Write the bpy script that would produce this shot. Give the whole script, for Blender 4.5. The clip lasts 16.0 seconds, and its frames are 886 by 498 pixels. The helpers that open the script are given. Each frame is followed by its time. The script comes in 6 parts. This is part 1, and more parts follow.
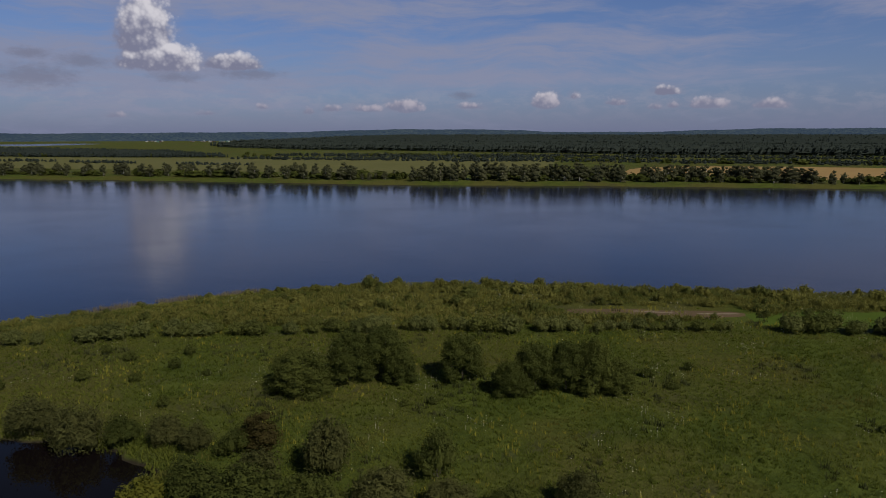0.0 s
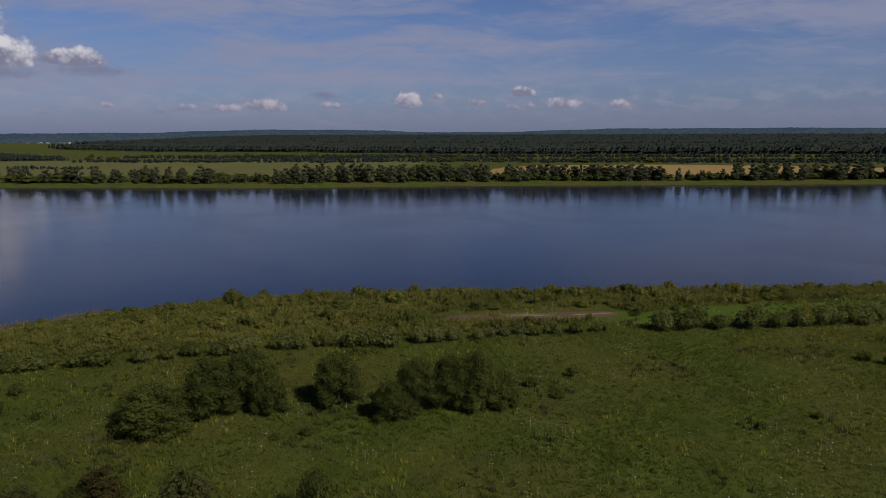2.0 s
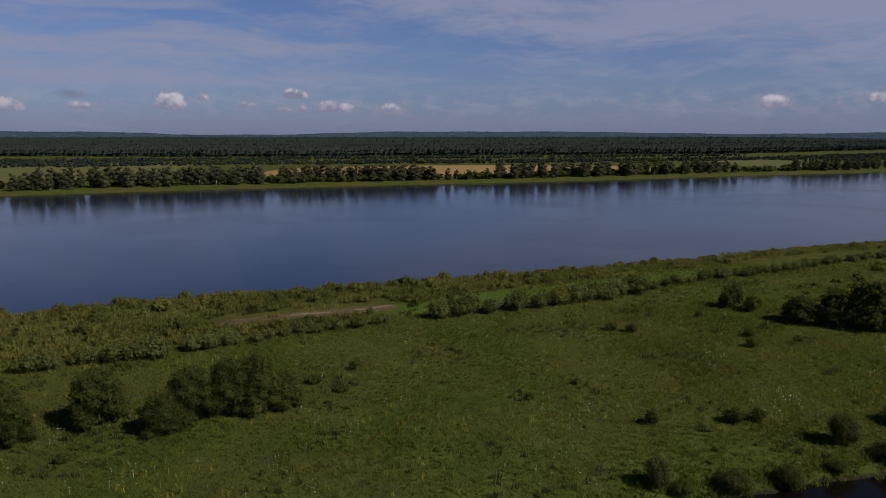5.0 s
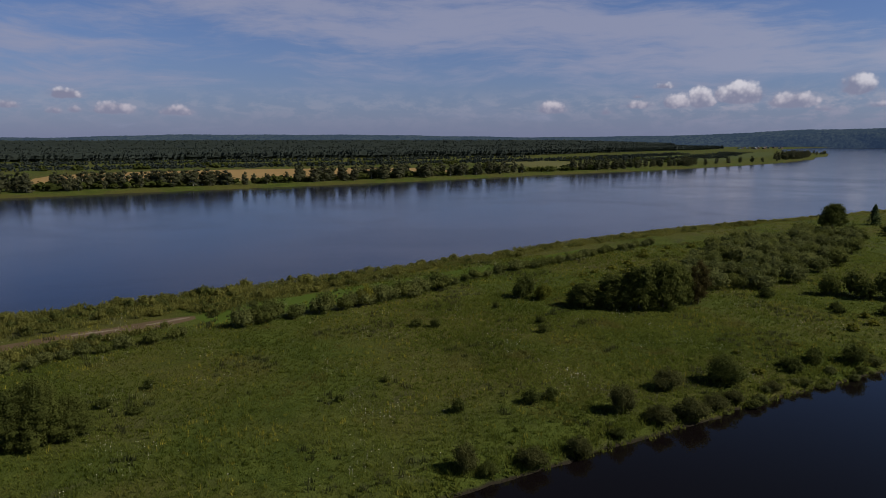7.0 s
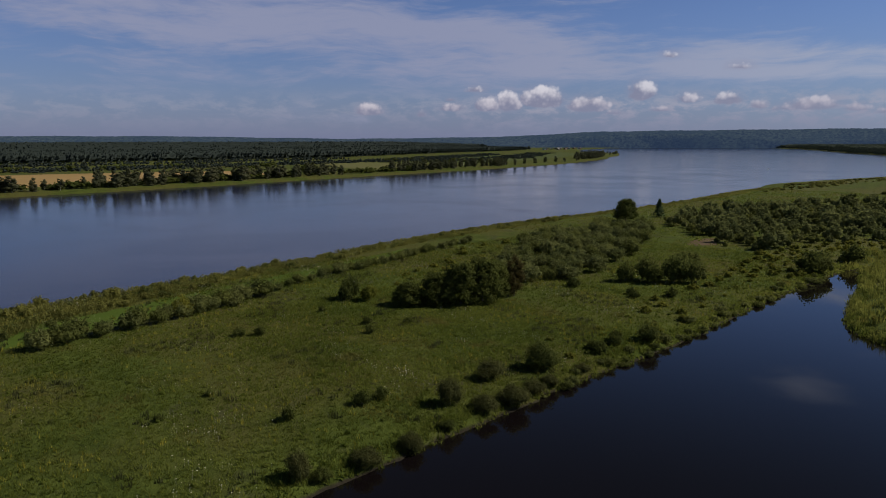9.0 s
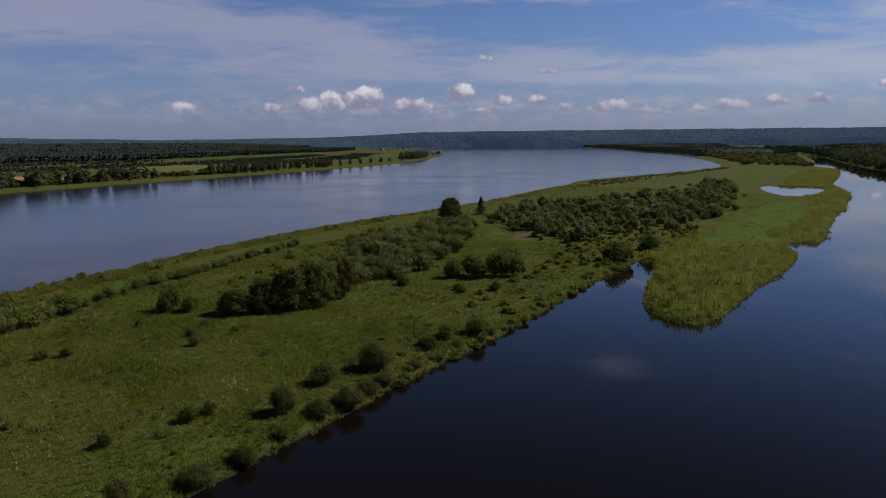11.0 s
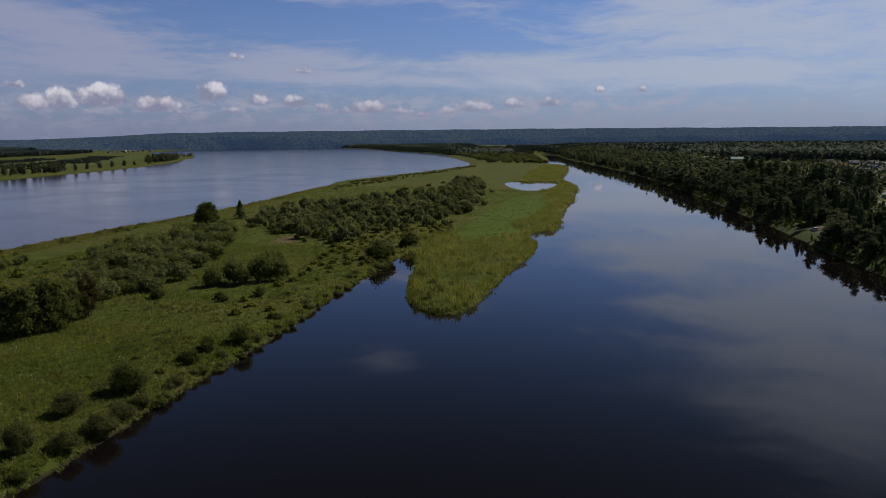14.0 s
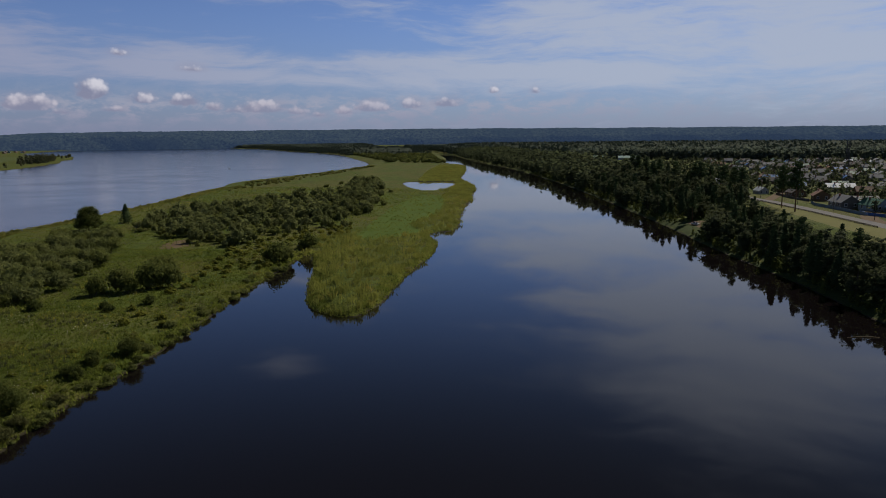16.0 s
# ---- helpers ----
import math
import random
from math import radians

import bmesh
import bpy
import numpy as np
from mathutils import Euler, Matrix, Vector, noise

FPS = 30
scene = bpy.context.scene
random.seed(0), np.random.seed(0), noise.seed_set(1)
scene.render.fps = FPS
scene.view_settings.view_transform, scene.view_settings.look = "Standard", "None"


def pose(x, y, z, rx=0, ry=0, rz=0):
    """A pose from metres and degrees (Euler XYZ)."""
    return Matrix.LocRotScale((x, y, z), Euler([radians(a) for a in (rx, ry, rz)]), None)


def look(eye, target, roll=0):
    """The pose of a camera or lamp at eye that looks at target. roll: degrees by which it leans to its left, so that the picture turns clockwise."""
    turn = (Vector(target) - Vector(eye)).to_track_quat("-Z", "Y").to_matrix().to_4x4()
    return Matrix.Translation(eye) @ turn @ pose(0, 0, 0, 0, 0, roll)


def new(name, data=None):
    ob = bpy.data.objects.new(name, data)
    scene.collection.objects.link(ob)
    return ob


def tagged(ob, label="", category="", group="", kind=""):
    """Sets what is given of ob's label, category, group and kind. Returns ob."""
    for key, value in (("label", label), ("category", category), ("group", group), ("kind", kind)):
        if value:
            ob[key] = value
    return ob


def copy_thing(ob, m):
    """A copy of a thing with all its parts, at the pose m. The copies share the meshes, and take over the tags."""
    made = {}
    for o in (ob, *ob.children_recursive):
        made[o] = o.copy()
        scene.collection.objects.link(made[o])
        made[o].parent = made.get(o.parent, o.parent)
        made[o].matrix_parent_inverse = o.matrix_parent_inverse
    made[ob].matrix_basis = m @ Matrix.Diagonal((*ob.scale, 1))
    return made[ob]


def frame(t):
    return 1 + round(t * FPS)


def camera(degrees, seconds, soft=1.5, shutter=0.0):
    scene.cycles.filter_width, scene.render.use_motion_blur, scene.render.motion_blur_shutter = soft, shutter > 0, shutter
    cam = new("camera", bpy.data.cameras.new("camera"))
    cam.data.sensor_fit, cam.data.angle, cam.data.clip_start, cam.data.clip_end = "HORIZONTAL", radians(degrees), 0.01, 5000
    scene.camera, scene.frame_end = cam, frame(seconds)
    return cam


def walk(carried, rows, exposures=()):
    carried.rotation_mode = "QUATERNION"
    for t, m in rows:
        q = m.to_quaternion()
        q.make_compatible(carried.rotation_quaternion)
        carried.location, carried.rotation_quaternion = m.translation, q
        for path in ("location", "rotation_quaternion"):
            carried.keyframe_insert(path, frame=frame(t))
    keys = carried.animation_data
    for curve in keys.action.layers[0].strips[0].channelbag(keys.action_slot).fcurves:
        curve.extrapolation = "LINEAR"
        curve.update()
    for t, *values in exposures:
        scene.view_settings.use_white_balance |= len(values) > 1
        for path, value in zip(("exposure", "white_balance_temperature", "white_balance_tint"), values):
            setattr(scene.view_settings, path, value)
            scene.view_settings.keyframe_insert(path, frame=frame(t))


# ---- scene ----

# The drone: seconds, eye x y z, then yaw (to the left), pitch (up) and roll in degrees.
PATH = [
    (0.0, 3.31, -8.91, 45.54, 19.02, -9.29, -0.01),
    (0.5, 1.97, -5.53, 45.69, 16.71, -9.28, -0.05),
    (1.0, 0.89, -2.96, 45.81, 13.62, -9.28, -0.08),
    (1.5, 0.24, -1.28, 45.90, 10.78, -9.30, -0.12),
    (2.0, -0.08, -0.33, 45.82, 8.17, -9.28, -0.14),
    (2.5, -0.13, -0.02, 45.62, 5.49, -9.28, -0.14),
    (3.0, -0.07, -0.09, 45.44, 2.75, -9.26, -0.12),
    (3.5, 0.00, -0.00, 45.00, 0.00, -9.21, -0.08),
    (6.0, 0.50, 0.43, 43.74, -17.85, -8.91, -0.01),
    (6.5, 0.38, 0.36, 43.66, -22.10, -8.85, -0.01),
    (7.0, 0.30, 0.26, 43.72, -25.92, -8.81, -0.03),
    (7.5, 0.16, 0.20, 43.80, -29.68, -8.79, -0.08),
    (8.0, 0.03, 0.19, 43.81, -33.41, -8.75, -0.05),
    (8.5, -0.09, 0.11, 43.85, -37.01, -8.73, -0.10),
    (9.0, -0.19, 0.05, 43.87, -40.44, -8.71, -0.12),
    (11.5, -0.53, -0.41, 44.14, -58.01, -8.72, -0.38),
    (12.0, -0.63, -0.53, 44.18, -61.50, -8.73, -0.43),
    (12.5, -0.64, -0.62, 44.22, -64.67, -8.75, -0.45),
    (13.0, -0.87, -0.79, 44.32, -67.96, -8.77, -0.50),
    (13.5, -1.12, -0.90, 44.32, -71.04, -8.78, -0.54),
    (14.0, -1.21, -1.08, 44.36, -73.61, -8.81, -0.57),
    (14.5, -1.40, -1.08, 44.43, -76.47, -8.83, -0.56),
    (15.0, -1.36, -1.02, 44.40, -79.35, -8.86, -0.58),
    (15.5, -1.13, -0.93, 44.41, -81.79, -8.89, -0.62),
    (16.0, -0.84, -0.97, 44.43, -81.81, -8.90, -0.62),
]
cam = camera(64.35, 16.0, soft=0.9)
walk(cam, [(t, pose(x, y, z, 90 + pitch, 0, yaw) @ pose(0, 0, 0, 0, 0, roll)) for t, x, y, z, yaw, pitch, roll in PATH],
     exposures=[(0.0, -0.20), (3.5, -0.16), (8.0, -0.02), (16.0, 0.04)])

# ---- sun and sky ----
SUN_AZIMUTH, SUN_HEIGHT = 126.0, 41.0
sun_way = Vector((math.sin(radians(SUN_AZIMUTH)) * math.cos(radians(SUN_HEIGHT)),
                  math.cos(radians(SUN_AZIMUTH)) * math.cos(radians(SUN_HEIGHT)), math.sin(radians(SUN_HEIGHT))))
sun = new("sun", bpy.data.lights.new("sun", "SUN"))
sun.data.energy, sun.data.angle, sun.data.color = 3.6, radians(0.53), (1.0, 0.93, 0.82)
sun.matrix_world = look(sun_way * 200, (0, 0, 0))


class Graph:
    """Short names for building node trees."""

    def __init__(self, tree):
        self.t = tree
        self.t.nodes.clear()

    def node(self, kind):
        return self.t.nodes.new(kind)

    def feed(self, socket, value):
        if isinstance(value, bpy.types.NodeSocket):
            self.t.links.new(value, socket)
        elif value is not None:
            socket.default_value = value

    def m(self, op, a, b=None, c=None, clamp=False):
        n = self.node("ShaderNodeMath")
        n.operation, n.use_clamp = op, clamp
        for s, v in zip(n.inputs, (a, b, c)):
            self.feed(s, v)
        return n.outputs[0]

    def v(self, op, a, b=None):
        n = self.node("ShaderNodeVectorMath")
        n.operation = op
        self.feed(n.inputs[0], a)
        if b is not None:
            self.feed(n.inputs[3 if op == "SCALE" else 1], b)
        return n.outputs[1] if op in ("LENGTH", "DOT_PRODUCT", "DISTANCE") else n.outputs[0]

    def mix(self, f, a, b, blend="MIX"):
        n = self.node("ShaderNodeMix")
        n.data_type, n.blend_type = "RGBA", blend
        self.feed(n.inputs[0], f)
        self.feed(n.inputs[6], (*a, 1) if isinstance(a, tuple) else a)
        self.feed(n.inputs[7], (*b, 1) if isinstance(b, tuple) else b)
        return n.outputs[2]

    def noise(self, where, scale, detail=4.0, rough=0.55, distort=0.0):
        n = self.node("ShaderNodeTexNoise")
        self.feed(n.inputs["Vector"], where)
        for key, value in (("Scale", scale), ("Detail", detail), ("Roughness", rough), ("Distortion", distort)):
            n.inputs[key].default_value = value
        return n.outputs["Fac"]

    def step(self, value, lo, hi, a=0.0, b=1.0):
        n = self.node("ShaderNodeMapRange")
        n.interpolation_type = "SMOOTHSTEP"
        for s, v in zip(n.inputs, (value, lo, hi, a, b)):
            self.feed(s, v)
        return n.outputs[0]

    def ramp(self, value, stops):
        n = self.node("ShaderNodeValToRGB")
        self.feed(n.inputs[0], value)
        while len(n.color_ramp.elements) < len(stops):
            n.color_ramp.elements.new(0.5)
        for e, (p, c) in zip(n.color_ramp.elements, stops):
            e.position, e.color = p, (*c, 1)
        return n.outputs[0]


# Fair-weather clouds: azimuth, height, width and depth in degrees.
CUMULUS_WEST = [(-41.2, 7.7, 4.8, 6.0), (-40.1, 5.6, 7.2, 2.8), (-35.1, 5.4, 4.6, 1.6), (-10.7, 2.6, 2.7, 1.7), (-22.0, 2.2, 3.2, 1.4),
                (-24.8, 2.0, 3.4, 0.8), (-27.9, 2.0, 2.8, 0.8), (-29.7, 1.8, 1.3, 0.8), (-33.1, 2.1, 1.3, 0.7), (-16.9, 2.2, 3.3, 0.8),
                (-8.5, 3.0, 1.0, 0.8), (-5.4, 2.5, 2.1, 0.9), (-1.8, 3.3, 2.9, 1.1), (-2.7, 2.1, 1.5, 0.8), (-1.2, 2.2, 1.3, 0.8),
                (1.2, 2.3, 3.4, 1.2), (5.7, 2.2, 3.0, 1.0), (-43.6, 1.4, 2.5, 0.7), (-37.3, 1.6, 2.0, 0.6)]
CUMULUS_EAST = [(34.7, 2.5, 2.6, 1.2), (43.1, 4.1, 2.2, 0.8), (41.2, 2.7, 2.8, 0.9), (38.8, 2.2, 1.2, 0.8), (44.2, 2.9, 2.5, 1.4),
                (45.9, 3.1, 2.0, 2.0), (48.3, 3.4, 3.7, 2.0), (51.9, 2.8, 3.7, 1.5), (55.9, 3.8, 2.5, 1.8), (58.0, 6.4, 1.5, 0.7),
                (59.4, 3.2, 2.2, 1.0), (62.0, 3.1, 2.5, 1.2), (64.1, 2.6, 1.7, 0.9), (67.8, 2.6, 4.8, 1.2), (76.4, 2.6, 3.2, 1.1),
                (79.5, 2.8, 2.2, 1.0), (82.4, 2.9, 2.5, 1.0), (74.2, 2.3, 1.8, 0.8), (86.0, 3.8, 0.9, 0.7), (89.1, 3.7, 1.1, 0.7)]
CUMULUS_EAST += [(63.0, 5.4, 2.0, 0.7), (41.0, 3.3, 1.3, 0.5), (66.0, 2.4, 2.4, 0.7), (70.6, 2.3, 2.2, 0.8), (72.4, 2.0, 1.6, 0.6), (57.5, 2.4, 2.0, 0.6), (54.0, 2.2, 1.8, 0.6)]
CUMULUS_BEHIND = [(130 + 17 * i, 3.0 + 1.5 * math.sin(2.3 * i), 3.0 + 1.2 * math.sin(1.7 * i), 1.3) for i in range(10)]

# Grey scraps: azimuth, height, half width and half depth in degrees.
SCUD = [(-48.7, 5.5, 1.6, 0.5), (-45.5, 5.1, 2.2, 0.7), (-48.6, 4.0, 3.4, 1.0), (-34.0, 4.5, 3.0, 0.5), (-39.3, 4.2, 2.2, 0.5), (-17.4, 3.0, 1.2, 0.4)]

# Veils of high cloud: azimuth, height, half width, half depth in degrees, strength, slope.
VEILS = [(-46, 5.0, 9, 3.2, 0.75, 0.0), (-28, 9.6, 20, 1.5, 0.85, -0.02), (-10, 6.6, 20, 1.3, 0.66, 0.01), (-38, 4.0, 22, 1.6, 0.55, 0.0), (14, 9.6, 20, 1.4, 0.90, -0.10), (-8, 4.2, 20, 0.9, 0.5, 0.0), (36, 8.2, 18, 2.6, 0.85, -0.08),
         (58, 5.6, 24, 1.3, 0.72, 0.0), (62, 11.3, 9, 0.7, 0.50, -0.03), (100, 9.0, 15, 3.4, 1.0, 0.05), (84, 5.4, 18, 1.1, 0.66, 0.02), (108, 4.6, 14, 1.8, 0.5, 0.0), (40, 12.5, 14, 1.5, 0.6, 0.0),
         (106, 18, 15, 9, 0.98, 0.0), (68.6, 17.8, 3.6, 1.4, 0.62, 0.0), (150, 9, 22, 4, 0.6, 0.0), (-90, 9, 26, 4, 0.6, 0.0), (-150, 7, 22, 3, 0.6, 0.0)]


def build_sky():
    world = bpy.data.worlds.new("sky")
    scene.world, world.use_nodes = world, True
    g = Graph(world.node_tree)
    way = g.node("ShaderNodeTexCoord").outputs["Generated"]
    sky = g.node("ShaderNodeTexSky")
    sky.sky_type, sky.sun_disc, sky.sun_elevation, sky.sun_rotation = "NISHITA", False, radians(SUN_HEIGHT), radians(SUN_AZIMUTH)
    sky.altitude, sky.air_density, sky.dust_density, sky.ozone_density = 100.0, 1.0, 0.3, 1.6
    g.feed(sky.inputs[0], way)
    parts = g.node("ShaderNodeSeparateXYZ")
    g.feed(parts.inputs[0], way)
    x, y, z = parts.outputs
    azimuth = g.m("DEGREES", g.m("ARCTAN2", x, y))
    height = g.m("DEGREES", g.m("ARCSINE", z))
    up = g.m("MAXIMUM", height, 0.0)
    # haze towards the horizon
    haze = g.m("EXPONENT", g.m("MULTIPLY", up, -0.21))
    deep_blue = g.step(up, 8.0, 31.0, 1.0, 0.34)
    dim = g.node("ShaderNodeCombineColor")
    for socket, bias in zip(dim.inputs, (1.0, 1.0, 1.35)):
        g.feed(socket, g.m("POWER", deep_blue, bias))
    dim = dim.outputs[0]
    colour = g.mix(g.m("MULTIPLY", haze, 0.90), g.mix(1.0, g.mix(1.0, sky.outputs[0], (0.60, 0.74, 1.16), "MULTIPLY"), dim, "MULTIPLY"), g.mix(g.step(azimuth, 30.0, 95.0), (2.65, 3.0, 5.0), (3.1, 3.75, 5.8)))
    # high thin cloud in veils, streaked along the wind
    flat = g.node("ShaderNodeCombineXYZ")
    bend = g.noise(way, 5.0, 3.0, 0.5)
    g.feed(flat.inputs[0], g.m("MULTIPLY", azimuth, 0.050))
    g.feed(flat.inputs[1], g.m("MULTIPLY", g.m("ADD", height, g.m("MULTIPLY", bend, 3.0)), 0.30))
    streaks = g.noise(flat.outputs[0], 1.5, 9.0, 0.60, 0.35)
    ripple = g.noise(flat.outputs[0], 7.0, 5.0, 0.62, 0.6)
    cover = g.m("MULTIPLY_ADD", g.step(up, 11.0, 26.0), -0.36, 0.27)
    sky_spot = g.node("ShaderNodeCombineXYZ")
    g.feed(sky_spot.inputs[0], azimuth)
    g.feed(sky_spot.inputs[1], height)
    for a, e, w, d, strength, slope in VEILS:
        off = g.v("SUBTRACT", sky_spot.outputs[0], (a, e, 0))
        across = g.v("DOT_PRODUCT", off, (1 / w, 0, 0))
        along = g.v("DOT_PRODUCT", off, (-slope / d, 1 / d, 0))
        far = g.m("MULTIPLY_ADD", across, across, g.m("MULTIPLY", along, along))
        cover = g.m("ADD", cover, g.m("MULTIPLY", g.m("EXPONENT", g.m("MULTIPLY", far, -1.0)), strength))
    grainy = g.m("ADD", g.m("MULTIPLY_ADD", streaks, 2.4, -1.2), g.m("MULTIPLY_ADD", ripple, 0.7, -0.35))
    grainy = g.m("MULTIPLY", grainy, g.step(up, 11.0, 19.0, 1.0, 0.45))
    thin = g.step(g.m("ADD", g.m("MINIMUM", cover, 1.05), grainy), 0.30, 1.20)
    white = g.mix(g.step(azimuth, 35.0, 100.0), (4.4, 4.75, 6.8), (6.2, 7.0, 8.8))
    colour = g.mix(g.m("MULTIPLY", thin, 0.88), colour, white)
    # low scattered cumulus far off, too faint and many to tell apart
    low_spot = g.v("MULTIPLY", sky_spot.outputs[0], (0.42, 0.95, 0))
    scatter = g.noise(low_spot, 1.25, 6.0, 0.62, 0.3)
    low_band = g.m("EXPONENT", g.m("MULTIPLY", g.m("POWER", g.m("MULTIPLY_ADD", height, 0.80, -1.85), 2.0), -1.0))
    where_low = g.m("ADD", g.step(azimuth, 34.0, 50.0, 0.45, 1.0), g.step(azimuth, 84.0, 104.0, 0.0, -0.6))
    colour = g.mix(g.m("MULTIPLY", g.m("MULTIPLY", low_band, where_low), g.step(scatter, 0.42, 0.64, 0.0, 0.66)), colour, g.mix(g.step(height, 1.2, 3.0), (4.6, 4.5, 6.2), (6.0, 5.9, 7.2)))
    # grey scraps of cloud under the large cumulus
    ragged = g.m("MULTIPLY_ADD", g.noise(low_spot, 2.6, 5.0, 0.65), 1.5, -0.75)
    scud = None
    for a, e, w, d in SCUD:
        off = g.v("MULTIPLY", g.v("SUBTRACT", sky_spot.outputs[0], (a, e, 0)), (1 / w, 1 / d, 0))
        near = g.m("SUBTRACT", 1.0, g.v("LENGTH", off))
        scud = near if scud is None else g.m("MAXIMUM", scud, near)
    colour = g.mix(g.step(g.m("ADD", scud, ragged), -0.15, 0.85, 0.0, 0.62), colour, (3.0, 3.15, 4.5))
    # cumulus
    grain = g.noise(way, 60.0, 5.0, 0.60)
    puff = g.noise(way, 15.0, 4.0, 0.55)
    lump = g.node("ShaderNodeTexVoronoi")
    lump.feature = "SMOOTH_F1"
    g.feed(lump.inputs["Vector"], sky_spot.outputs[0])
    lump.inputs["Scale"].default_value = 1.05
    lump.inputs["Detail"].default_value = 2.0
    lump.inputs["Roughness"].default_value = 0.6
    lump.inputs["Smoothness"].default_value = 0.35
    bulge = g.m("SUBTRACT", 0.80, lump.outputs["Distance"])
    spot = g.node("ShaderNodeCombineXYZ")
    g.feed(spot.inputs[0], g.m("ADD", azimuth, g.m("MULTIPLY_ADD", puff, 1.6, -0.8)))
    g.feed(spot.inputs[1], height)
    best, level = None, None
    for a, e, w, d in CUMULUS_WEST + CUMULUS_EAST + CUMULUS_BEHIND:
        a = a - 360 if a > 180 else a
        off = g.v("MULTIPLY", g.v("SUBTRACT", spot.outputs[0], (a, e - 0.15 * d, 0)), (1.55 / w, 1.20 / d, 0))
        off = g.v("MAXIMUM", off, g.v("MULTIPLY", off, (1, -2.4, 0)))
        dense = g.m("MULTIPLY", g.m("SUBTRACT", 0.85, g.v("LENGTH", off)), min(max(d, 0.7), 1.6))
        rise = g.v("DOT_PRODUCT", g.v("SUBTRACT", spot.outputs[0], (a, e, 0)), (0.5 / w, 1.6 / d, 0))
        if best is None:
            best, level = dense, rise
        else:
            more = g.step(g.m("SUBTRACT", dense, best), -0.25, 0.25)
            level = g.m("ADD", g.m("MULTIPLY", more, rise), g.m("MULTIPLY", g.m("SUBTRACT", 1.0, more), level))
            best = g.m("MAXIMUM", best, dense)
    thick = g.m("ADD", g.m("MULTIPLY_ADD", bulge, 0.55, g.m("MULTIPLY", best, 1.5)), g.m("MULTIPLY_ADD", grain, 0.7, -0.42))
    soft_edge = g.step(g.m("MULTIPLY_ADD", puff, 0.8, g.m("ADD", best, -0.4)), -0.25, 0.6)
    colour = g.mix(g.m("MULTIPLY", soft_edge, 0.42), colour, (4.2, 4.3, 6.0))
    body = g.step(thick, 0.0, 0.58)
    shade = g.step(g.m("ADD", g.m("MULTIPLY_ADD", bulge, 0.9, level), g.m("MULTIPLY_ADD", puff, 0.8, -0.2)), -0.42, 0.72)
    warm = g.mix(g.step(up, 1.5, 4.5), (7.6, 6.8, 8.0), (12.0, 11.6, 12.4))
    colour = g.mix(g.m("MULTIPLY", g.m("MULTIPLY", body, g.step(azimuth, 25.0, 78.0, 1.0, 0.64)), g.step(up, 0.8, 3.4, 0.50, 0.92)), colour, g.mix(shade, (3.5, 3.6, 5.2), warm))
    back = g.node("ShaderNodeBackground")
    g.feed(back.inputs[0], colour)
    back.inputs[1].default_value = 0.062
    out = g.node("ShaderNodeOutputWorld")
    g.feed(out.inputs[0], back.outputs[0])


build_sky()

# ---- materials ----
def material(name):
    mat = bpy.data.materials.new(name)
    mat.use_nodes = True
    return mat, Graph(mat.node_tree)


def finish(g, colour, rough=0.8, metal=0.0, bump=None, bump_size=0.1, bump_strength=0.5, translucent=0.0, specular=0.3, ior=1.45):
    """Principled surface, with a little light through it where it is a leaf."""
    out = g.node("ShaderNodeOutputMaterial")
    shader = g.node("ShaderNodeBsdfPrincipled")
    g.feed(shader.inputs["Base Color"], (*colour, 1) if isinstance(colour, tuple) else colour)
    g.feed(shader.inputs["Roughness"], rough)
    g.feed(shader.inputs["Metallic"], metal)
    g.feed(shader.inputs["Specular IOR Level"], specular)
    g.feed(shader.inputs["IOR"], ior)
    if bump is not None:
        b = g.node("ShaderNodeBump")
        g.feed(b.inputs["Height"], bump)
        b.inputs["Distance"].default_value, b.inputs["Strength"].default_value = bump_size, bump_strength
        g.feed(shader.inputs["Normal"], b.outputs[0])
    if translucent:
        leaf = g.node("ShaderNodeBsdfTranslucent")
        g.feed(leaf.inputs[0], (*colour, 1) if isinstance(colour, tuple) else colour)
        both = g.node("ShaderNodeMixShader")
        both.inputs[0].default_value = translucent
        g.feed(both.inputs[1], shader.outputs[0])
        g.feed(both.inputs[2], leaf.outputs[0])
        g.feed(out.inputs[0], both.outputs[0])
    else:
        g.feed(out.inputs[0], shader.outputs[0])


def place_of(g):
    return g.node("ShaderNodeNewGeometry").outputs["Position"]


def foliage(name, dark, light, spread=1.0, translucent=0.54, dry=None):
    """Leaves that differ from leaf to leaf, from plant to plant and across the land."""
    mat, g = material(name)
    per_leaf = g.node("ShaderNodeNewGeometry").outputs["Random Per Island"]
    per_plant = g.node("ShaderNodeObjectInfo").outputs["Random"]
    land = g.noise(place_of(g), 0.045, 3.0)
    tone = g.m("ADD", g.m("MULTIPLY", per_leaf, 0.30 * spread), g.m("ADD", g.m("MULTIPLY", per_plant, 0.30), g.m("MULTIPLY", g.step(land, 0.34, 0.66), 0.44)), clamp=True)
    colour = g.mix(tone, dark, light)
    if dry:
        colour = g.mix(g.m("MULTIPLY", g.step(g.noise(place_of(g), 0.11, 3.0), 0.54, 0.72), 0.65), colour, dry)
    finish(g, colour, rough=0.85, translucent=translucent, specular=0.08)
    return mat


